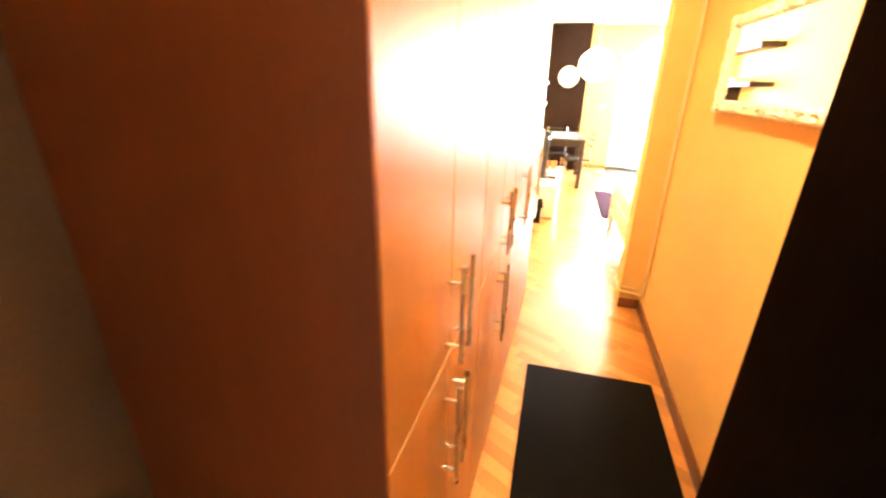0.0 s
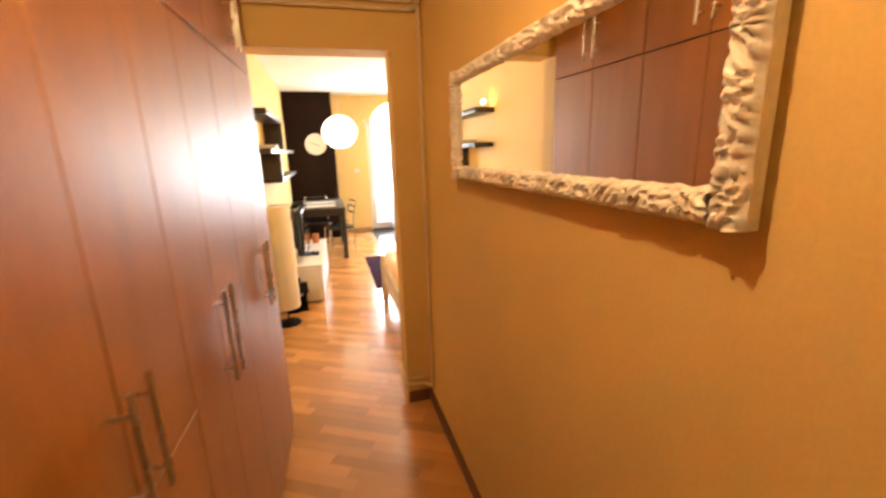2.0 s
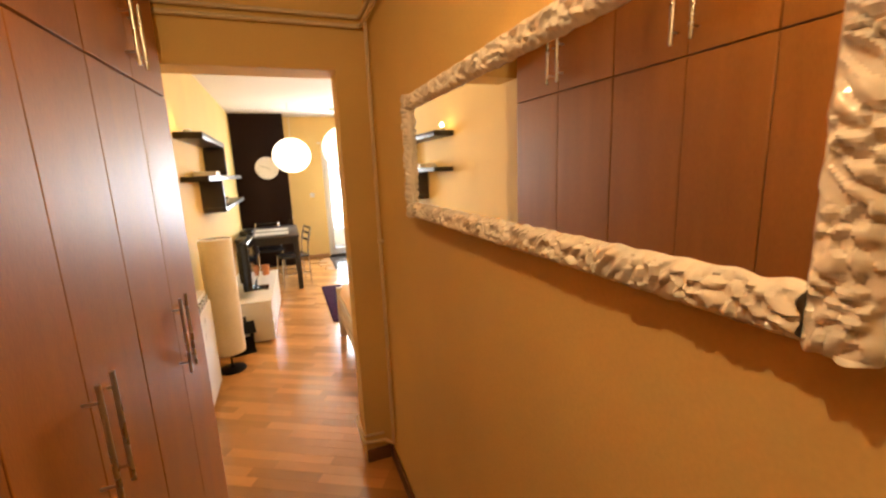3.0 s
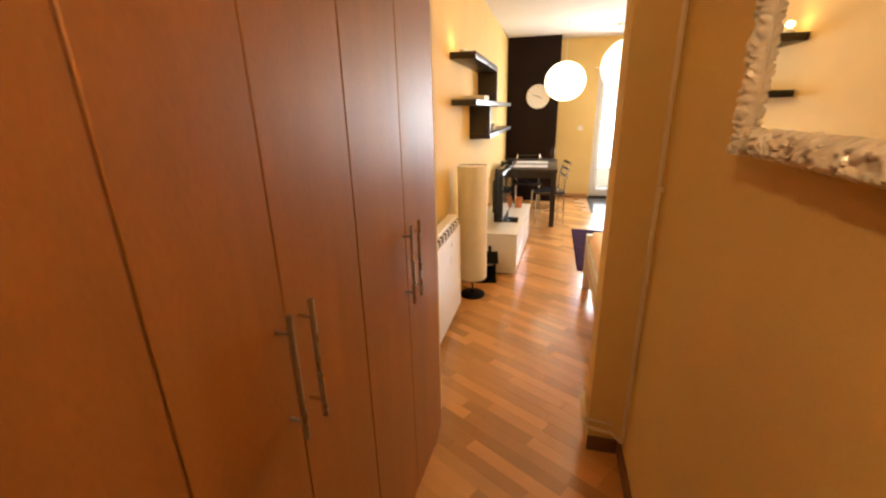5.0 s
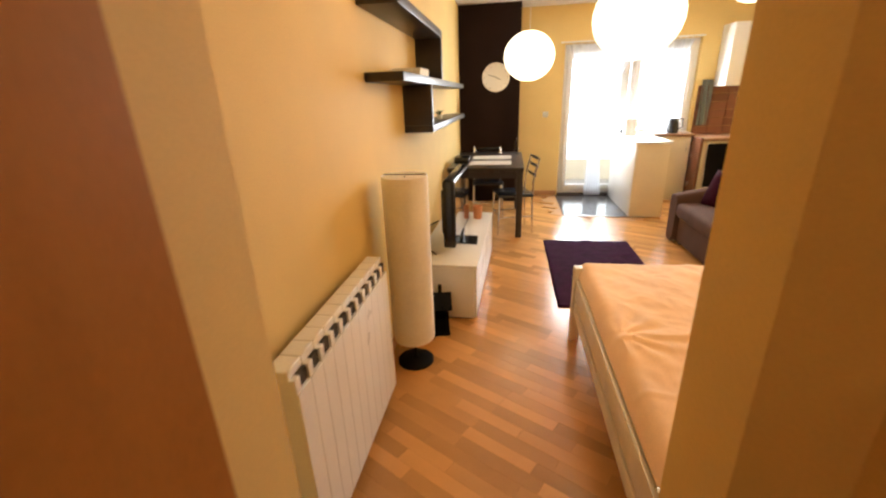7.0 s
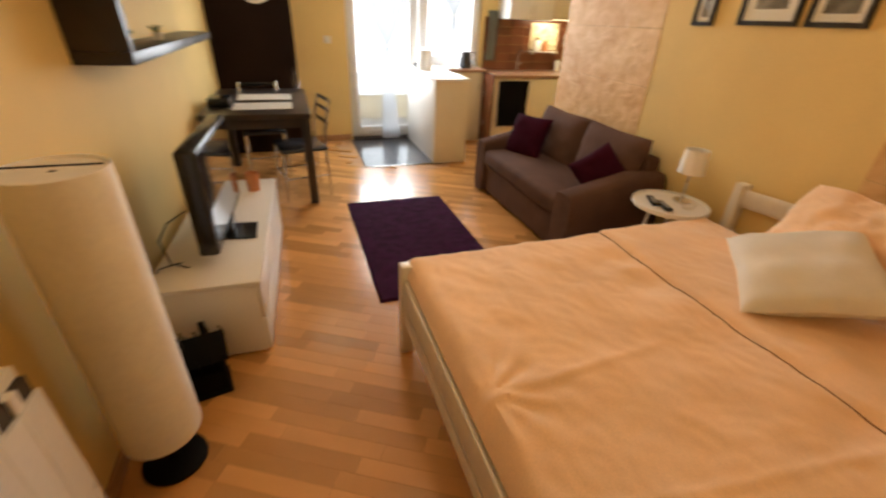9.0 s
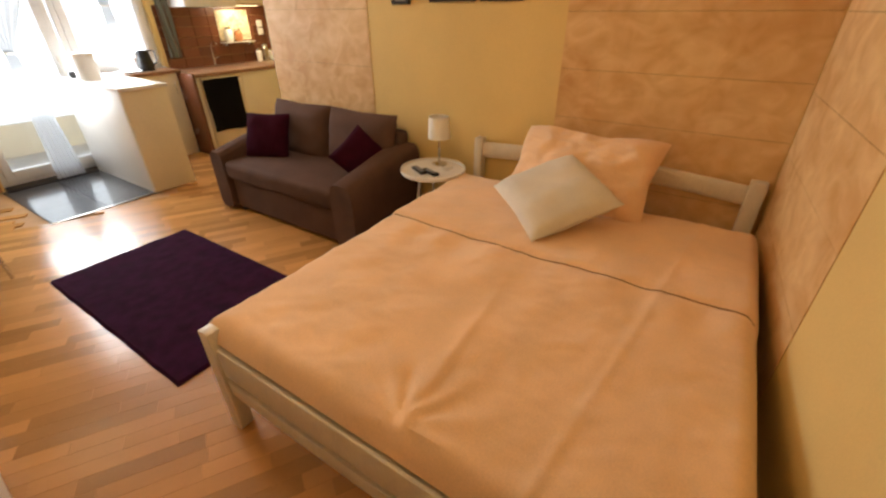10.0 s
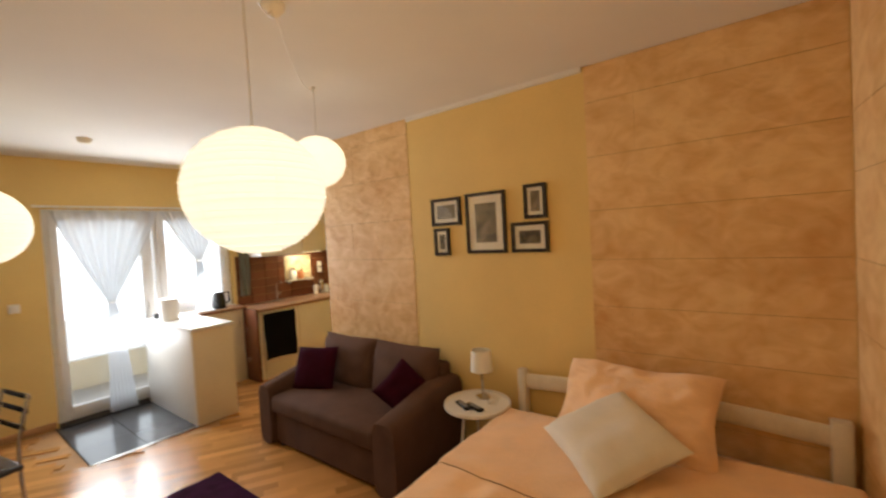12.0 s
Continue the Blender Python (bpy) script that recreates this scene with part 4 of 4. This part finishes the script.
cabinet("base_cabinet", (3.302, 8.91, 0.0), (3.80, 9.47, 0.85), ((3.302, 3.80, 0.1, 0.845),), "cream base cabinet with a black cloth hung over its door")
rl = thing("towel_rail", pose(0, 0, 0), "thin steel towel rail on the cabinet door", "rail")
part("bar", tube(bmesh.new(), [(3.30, 8.868, 0.815), (3.76, 8.868, 0.815)], 0.006), STEEL, rl)
for x in (3.32, 3.74):
    part("bracket", tube(bmesh.new(), [(x, 8.868, 0.815), (x, 8.891, 0.815)], 0.004, 8), STEEL, rl)


def hung_cloth(u, v):
    """A cloth folded over the rail: v runs up the back, over the bar and down the front."""
    ripple = 0.006 * math.sin(9 * u + 1.5 * math.sin(4 * v)) * abs(2 * v - 1)
    x = 3.305 + 0.425 * u + 0.008 * noise.noise((v * 6, u * 2, 3.0))
    if v < 0.45:
        return (x, 8.877, 0.50 + 0.322 * v / 0.45)
    if v < 0.5:
        return (x, 8.868, 0.8235)
    return (x, 8.859 - 0.008 - ripple, 0.818 - 0.57 * (v - 0.5) / 0.5 + 0.01 * math.sin(5 * u))


tagged(part("kitchen_towel", sheet(24, 40, hung_cloth), BLACKCLOTH), "black kitchen towel hung over a cabinet rail", "towel")
cabinet("base_cabinet", (3.802, 8.91, 0.0), (4.35, 9.47, 0.85), ((3.802, 4.35, 0.1, 0.845),), "cream base cabinet beside the oven")
cabinet("base_cabinet", (4.352, 8.91, 0.0), (4.895, 9.47, 0.85), ((4.352, 4.895, 0.1, 0.845),), "cream base cabinet in the corner")
tagged(part("worktop", one((3.238, 8.87, 0.852), (4.895, 9.478, 0.892), 0.004), WORKTOP), "brown laminate kitchen worktop", "worktop")
splash = tagged(part("backsplash", one((3.30, 9.482, 0.893), (4.897, 9.489, 1.548)), JOINT), "reddish brown tiled backsplash", "backsplash", kind="structure")
splash_tile = finish(one((-0.098, -0.006, -0.053), (0.098, 0.006, 0.053), 0.002, 1), "tile", SPLASH)
for i in range(8):
    for j in range(6):
        ob = new("tile", splash_tile)
        ob.parent, ob.matrix_basis = splash, pose(3.40 + 0.1995 * i, 9.477, 0.948 + 0.109 * j)
wc = thing("wall_cabinet", pose(0, 0, 0), "white two-door kitchen wall cabinet", "cabinet", "kitchen cabinets")
part("body", one((3.49, 9.17, 1.53), (4.12, 9.485, 2.28), 0.002), WHITE, wc)
for a, hx in ((3.492, 3.775), (3.806, 3.835)):
    d = part("door", one((a, 9.150, 1.533), (a + 0.312, 9.169, 2.277), 0.002), WHITE, wc)
    part("handle", tube(bmesh.new(), [(hx, 9.149, 1.60), (hx, 9.128, 1.61), (hx, 9.128, 1.68), (hx, 9.149, 1.69)], 0.005, 8), STEEL, d)
for a, b, z in ((4.122, 4.50, 1.56), (4.502, 4.895, 1.56)):
    cabinet("wall_cabinet", (a, 9.17, z), (b, 9.485, 2.28), ((a, b, z + 0.003, 2.277),), "cream kitchen wall cabinet")
hood = thing("under_cabinet_light", pose(4.22, 9.25, 1.556), "glowing lamp under the wall cabinets", "lamp")
part("housing", one((-0.25, -0.06, -0.012), (0.25, 0.06, 0.0), 0.002), WHITE, hood)
part("diffuser", one((-0.23, -0.045, -0.016), (0.23, 0.045, -0.0125), 0.001), GLOWLAMP, hood)
ks = thing("spice_shelf", pose(4.21, 9.470, 1.135), "narrow steel shelf on the backsplash", "shelf")
part("board", one((-0.22, -0.09, 0.0), (0.22, 0.0, 0.012), 0.002), WHITE, ks)
for x in (-0.18, 0.18):
    part("bracket", one((x - 0.006, -0.08, -0.03), (x + 0.006, 0.0, 0.0)), STEEL, ks)
for x, r, hh, c, label in ((4.10, 0.05, 0.17, MOUNT, "white jar on the narrow kitchen shelf"), (4.23, 0.045, 0.14, TERRA, "ochre jar on the narrow kitchen shelf")):
    g = thing("shelf_jar", pose(x, 9.42, 1.1475), label, "jar", "jars on the kitchen shelf")
    part("jar", lathe([(r * 0.8, 0), (r, hh * 0.2), (r, hh * 0.7), (r * 0.6, hh * 0.85)], 20), c, g)
    part("lid", lathe([(r * 0.65, hh * 0.85), (r * 0.65, hh), (0.003, hh + 0.004)], 20), STEEL, g)
# board added for the bright lit patch of the backsplash under the lamp
tagged(part("lit_patch_panel", one((4.00, 9.462, 1.16), (4.44, 9.470, 1.50), 0.002), LITPANEL), "cream mottled panel standing for the lit patch of backsplash", "panel")
for z in (1.25, 1.34):
    sk = thing("wall_socket", pose(4.60, 9.470, z), "white wall socket on the brown backsplash", "socket", "kitchen sockets")
    part("plate", one((-0.04, -0.010, -0.04), (0.04, 0.0, 0.04), 0.004), WHITE, sk)
    part("insert", lathe([(0.022, 0.0), (0.022, 0.003), (0.018, 0.001), (0.002, 0.001)], 20), WHITE, sk, m=pose(0, -0.010, 0, 90, 0, 0))
tap = thing("kitchen_tap", pose(3.79, 9.36, 0.8925), "chrome kitchen tap on the worktop", "tap")
part("spout", tube(bmesh.new(), [(0, 0, 0), (0, 0, 0.22), (0, -0.03, 0.27), (0, -0.09, 0.28), (0, -0.14, 0.25)], 0.011), CHROME, tap)
part("lever", tube(bmesh.new(), [(0.01, 0, 0.08), (0.07, 0, 0.11)], 0.006), CHROME, tap)
for k, (x, h, c) in enumerate(((4.45, 0.16, WHITE), (4.55, 0.20, STEEL), (4.64, 0.14, WHITE))):
    j = thing("kitchen_jar", pose(x, 9.38, 0.8925), "small kitchen jar with lid by the backsplash", "jar", "kitchen jars")
    part("jar", lathe([(0.035, 0), (0.038, h * 0.8), (0.03, h * 0.85)], 20), c, j)
    part("lid", lathe([(0.032, h * 0.85), (0.032, h), (0.004, h + 0.008)], 20), STEEL, j)
ket = thing("kettle", pose(2.98, 9.30, 0.9305), "dark steel electric kettle on the worktop", "kettle")
part("body", lathe([(0.075, 0.02), (0.078, 0.06), (0.06, 0.19), (0.05, 0.205), (0.004, 0.215)], 28), BLACKPL, ket)
part("base", lathe([(0.08, 0), (0.08, 0.019)], 28), BLACKPL, ket)
part("handle", tube(bmesh.new(), [(0.055, 0, 0.19), (0.12, 0, 0.19), (0.125, 0, 0.08), (0.075, 0, 0.05)], 0.010, 8), BLACKPL, ket)
part("spout", tube(bmesh.new(), [(-0.055, 0, 0.14), (-0.09, 0, 0.18)], 0.014, 8), STEEL, ket)
roll = thing("canister", pose(2.345, 9.03, 0.933), "large white round canister on the counter", "canister")
part("body", lathe([(0.085, 0.0), (0.092, 0.004), (0.092, 0.20), (0.088, 0.204)], 32), WHITE, roll)
part("lid", lathe([(0.094, 0.205), (0.094, 0.226), (0.086, 0.232), (0.003, 0.234)], 32), WHITE, roll)
jar = thing("sugar_bowl", pose(2.31, 9.30, 0.933), "small dark bowl on the counter", "bowl")
part("bowl", lathe([(0.03, 0), (0.04, 0.04), (0.03, 0.06), (0.003, 0.07)], 20), BLACKPL, jar)
lf = thing("leaflet", pose(2.43, 8.62, 0.9325, 0, 0, 20), "glossy white leaflet on the counter", "leaflet")
part("sheet", one((-0.11, -0.16, 0.0), (0.11, 0.16, 0.002)), MOUNT, lf)
part("print", boxes(((-0.08, -0.10, 0.002), (0.06, -0.02, 0.003)), ((-0.08, 0.02, 0.002), (0.03, 0.09, 0.003))), PRINT, lf)
pt = thing("plate", pose(2.80, 9.25, 0.9305), "white plate on the worktop", "plate")
part("dish", lathe([(0.05, 0), (0.10, 0.015), (0.098, 0.018), (0.05, 0.006), (0.002, 0.006)], 28), WHITE, pt)
tw = tagged(part("towel", sheet(10, 24, lambda u, v: (3.33 + 0.14 * u, 9.455 - 0.02 * math.sin(u * 12 + v * 3), 1.02 + 0.60 * v)), TOWEL), "grey-green towel hanging by the window", "towel")


# ---- balcony door and window ----
def casement(name, x0, x1, z0, z1, label, low_panel=False):
    w = thing(name, pose(0, YF + 0.09, 0), label, "window", kind="structure")
    part("frame", boxes(((x0, -0.03, z0), (x0 + 0.045, 0.03, z1)), ((x1 - 0.045, -0.03, z0), (x1, 0.03, z1)), ((x0 + 0.045, -0.03, z1 - 0.045), (x1 - 0.045, 0.03, z1)), ((x0 + 0.045, -0.03, z0), (x1 - 0.045, 0.03, z0 + 0.045)), bevel=0.003), PVC, w)
    a, b, c, d = x0 + 0.045, x1 - 0.045, z0 + 0.045, z1 - 0.045
    s = part("sash", boxes(((a, -0.055, c), (a + 0.07, 0.015, d)), ((b - 0.07, -0.055, c), (b, 0.015, d)), ((a + 0.07, -0.055, d - 0.07), (b - 0.07, 0.015, d)), ((a + 0.07, -0.055, c), (b - 0.07, 0.015, c + (0.09 if low_panel else 0.07))), bevel=0.004), PVC, w)
    pane = part("pane", one((a + 0.07, -0.012, c + 0.07), (b - 0.07, -0.006, d - 0.07)), GLASS, w, "clear window pane")
    pane.visible_shadow = False
    part("handle", boxes(((b - 0.045, -0.075, (c + d) / 2 - 0.03), (b - 0.02, -0.055, (c + d) / 2 + 0.03)), ((b - 0.043, -0.09, (c + d) / 2 - 0.11), (b - 0.022, -0.075, (c + d) / 2)), bevel=0.003), WHITE, s)
    return w


casement("door_1", 1.475, 2.39, 0.02, 2.155, "white glazed balcony door", True)
casement("window_1", 2.41, 3.255, 0.935, 2.155, "white framed kitchen window")
structure("door_sill", one((1.475, YF - 0.04, 0.0), (2.39, YF + 0.19, 0.02), 0.003), DARKSLOT, "dark balcony door threshold", "sill")
structure("window_sill", one((2.41, YF - 0.06, 0.931), (3.25, YF + 0.06, 0.9345), 0.001), WHITE, "white window sill", "sill")


def curtain(top0, top1, tie_x, tie_z, end0, end1, bottom, seed):
    def place(u, v):
        z = 2.13 + (bottom - 2.13) * v
        vt = (2.13 - tie_z) / (2.13 - bottom)
        if v < vt:
            q = (v / vt) ** 1.15
            a, b = top0 + (tie_x - 0.035 - top0) * q, top1 + (tie_x + 0.035 - top1) * q
        else:
            q = ((v - vt) / (1 - vt)) ** 0.7
            a, b = tie_x - 0.035 + (end0 - tie_x + 0.035) * q, tie_x + 0.035 + (end1 - tie_x - 0.035) * q
        width = abs(b - a)
        fold = 0.022 * math.sin(u * 42 + seed + 2.5 * math.sin(v * 3 + seed)) * min(1.0, 0.35 + width / 0.5)
        return (a + (b - a) * u, 9.40 + fold + 0.01 * noise.noise((u * 5, v * 4, seed)), z)
    c = thing("curtain", pose(0, 0, 0), "sheer white voile curtain gathered by a tie", "curtain", "voile curtains")
    part("cloth", sheet(110, 60, place), SHEER, c)
    ring = [(tie_x + 0.045 * math.cos(k), 9.40 + 0.032 * math.sin(k), tie_z + 0.01 * math.sin(k)) for k in [2 * math.pi * q / 20 for q in range(21)]]
    part("tie", tube(bmesh.new(), ring, 0.008, 8, caps=False), WHITE, c, "white tie band")
    for k in range(9):
        x = top0 + (top1 - top0) * (k + 0.5) / 9
        part("hook", one((x - 0.006, 9.395, 2.128), (x + 0.006, 9.405, 2.163), 0.001, 1), WHITE, c)


curtain(1.52, 2.42, 1.95, 1.18, 1.86, 2.10, 0.02, 0.0)
curtain(2.44, 3.14, 2.83, 1.55, 2.76, 2.92, 0.94, 2.0)
rod = thing("curtain_rail", pose(0, 0, 0), "white curtain rail above the balcony door", "curtain rail")
part("rail", tube(bmesh.new(), [(1.40, 9.40, 2.172), (3.25, 9.40, 2.172)], 0.010), WHITE, rod)
for x in (1.42, 2.40, 3.22):
    part("bracket", one((x - 0.008, 9.40, 2.165), (x + 0.008, YF, 2.185), 0.002), WHITE, rod)

# balcony and outdoors
structure("balcony_floor", boxes(((0.6, YF + 0.2, -0.15), (4.2, 10.95, -0.03))), CONCRETE, "light concrete balcony floor", "balcony")
par = thing("balcony_parapet", pose(0, 0, 0), "low pale balcony parapet", "balcony", kind="structure")
part("wall", one((0.6, 10.95, -0.15), (4.2, 11.07, 0.34), 0.004), FACADE, par)
SKYCARD = material("bright_hazy_sky", (0.9, 0.95, 1.0), 1.0, vary=0.01, scale=0.2, bump=0.0, emit=2.4, emit_color=(0.88, 0.95, 1.0))
structure("backdrop", sheet(24, 4, lambda u, v: (2.4 - 60 * math.cos(math.pi * u), 12 + 60 * math.sin(math.pi * u), -8 + 60 * v)), SKYCARD, "bright hazy sky beyond the balcony", "backdrop")
structure("ground", boxes(((-300, 11.2, -6.2), (300, 700, -6.0))), CONCRETE, "pale ground far below the balcony", "ground")

# ---- stone strips ----
def stone_strip(name, origin, along, length, out, label, place=None):
    """Rows of large stone-like blocks on a wall, from the floor to the ceiling."""
    a, o = Vector(along), Vector(out)
    base = Vector(origin)

    def slab(u0, u1, z0, z1, d0, d1):
        c = [base + a * u0 + o * d0 + Vector((0, 0, z0)), base + a * u1 + o * d1 + Vector((0, 0, z1))]
        return [min(c[0][k], c[1][k]) for k in range(3)], [max(c[0][k], c[1][k]) for k in range(3)]
    root = structure(name, one(*slab(0.004, length - 0.004, 0.0, H - 0.001, 0.0, 0.0015)), JOINT, label, "wall cladding")
    if place is not None:
        root.matrix_basis = place
    rnd = random.Random(name)
    z, k = 0.0, 0
    while z < H - 0.02:
        z1 = min(H - 0.001, z + 0.22 + 0.16 * rnd.random())
        u = -0.35 if k % 2 else 0.0
        while u < length:
            u1 = u + 0.95 + 0.4 * rnd.random()
            lo, hi = max(0.0, u), min(length, u1)
            if hi - lo > 0.04:
                part("stone_block", one(*slab(lo + 0.0003, hi - 0.0003, z + 0.0013, z1 - 0.0013, 0.0003, 0.0034 + 0.0008 * rnd.random()), 0.0007, 1), STONE, root)
            u = u1
        z, k = z1, k + 1


stone_strip("stone_strip_bed", (XW, YD1 + 0.0055, 0), (0, 1, 0), 4.79 - YD1 - 0.0055, (-1, 0, 0), "cream stone-look cladding behind the bed")
stone_strip("stone_strip_sofa", (XW, 6.25, 0), (0, 1, 0), 1.15, (-1, 0, 0), "cream stone-look cladding behind the sofa")
stone_strip("stone_strip_near", (0, 0, 0), (1, 0, 0), XW - 2.11 - 0.0055, (0, 1, 0), "cream stone-look cladding beside the bed", pose(2.11, YJ + 1.08 * math.tan(radians(SKEW)), 0, 0, 0, SKEW))

# ---- parquet and tiles ----
TILE0, TILEX, TILEY = 0.40, 1.44, 8.25


def floor_pieces():
    """Oak strips laid across the walk; the nearest are parts, the rest one mesh."""
    meshes = {}
    rnd = random.Random(5)
    rest = bmesh.new()
    count = 0
    w, angle = 0.07, radians(PLANK_TURN)
    ca, sa = math.cos(angle), math.sin(angle)
    lengths = (0.30, 0.36, 0.42, 0.48)

    def inside(x, y):
        if y < -0.08 or y > YF or x < -0.44:
            return False
        if y < YD0 + 0.02:
            return x < XR
        if y < YD1:
            return 0.26 < x < 1.05 if y < 3.5 else 0.0 < x < XW
        if y < TILEY:
            return 0.0 < x < (XW if y < 7.4 else XK)
        return 0.0 < x < TILEX or 2.26 < x < XK
    for row in range(-120, 160):
        s = rnd.uniform(-0.3, 0.0) - 8.0
        while s < 12.0:
            ln = rnd.choice(lengths)
            cs, ct = s + ln / 2, row * w
            x, y = cs * ca - ct * sa, cs * sa + ct * ca
            s += ln
            ends = [(x + q * ca * ln / 2, y + q * sa * ln / 2) for q in (-0.98, 0, 0.98)]
            if not any(inside(*e) for e in ends):
                continue
            if not all(-0.6 < e[0] < XK + 0.1 and -0.12 < e[1] < YF + 0.15 for e in ends):
                continue
            if any(e[1] > TILEY - 0.01 and TILEX - 0.02 < e[0] < 2.25 for e in ends):
                continue
            near = 0.28 < x < 1.25 and 3.2 < y < 6.6
            m = Matrix.Translation((x, y, 0)) @ Matrix.Rotation(angle, 4, "Z")
            if near and count < 300:
                if ln not in meshes:  # one mesh for each length
                    bm = one((-ln / 2 + 0.0004, -w / 2 + 0.0003, -0.012), (ln / 2 - 0.0004, w / 2 - 0.0003, 0.0), 0.0004, 1)
                    meshes[ln] = finish(bm, "plank", OAK)
                ob = new("plank", meshes[ln])
                ob.parent, ob.matrix_basis = floor_base, m
                count += 1
            else:
                lo, hi = (-ln / 2 + 0.0004, -w / 2 + 0.0003), (ln / 2 - 0.0004, w / 2 - 0.0003)
                top = [rest.verts.new(m @ Vector((px, py, -0.0002))) for px, py in ((lo[0], lo[1]), (hi[0], lo[1]), (hi[0], hi[1]), (lo[0], hi[1]))]
                low = [rest.verts.new(v.co - Vector((0, 0, 0.011))) for v in top]
                rest.faces.new(top)
                for k in range(4):
                    rest.faces.new((top[k], low[k], low[(k + 1) % 4], top[(k + 1) % 4]))
    tagged(part("planks", rest, OAK, floor_base), "oak parquet strips", kind="stuff")


PLANK_TURN = -30
floor_pieces()

tile_bed = structure("tile_floor", one((TILEX, TILEY, -0.0115), (2.245, YF, -0.004)), GROUT, "dark slate tiles by the balcony door", "floor")
tm = finish(one((-0.198, -0.198, -0.006), (0.198, 0.198, 0.0015), 0.0015, 1), "tile", SLATE)
for i in range(2):
    for j in range(3):
        ob = new("tile", tm)
        ob.parent, ob.matrix_basis = tile_bed, pose(TILEX + 0.2 + 0.4 * i, TILEY + 0.2 + 0.4 * j, 0)
tagged(part("floor_strip", one((TILEX - 0.012, TILEY - 0.02, 0.0), (2.24, TILEY + 0.004, 0.004), 0.0015), STEEL), "metal strip between parquet and tiles", "trim", kind="structure")
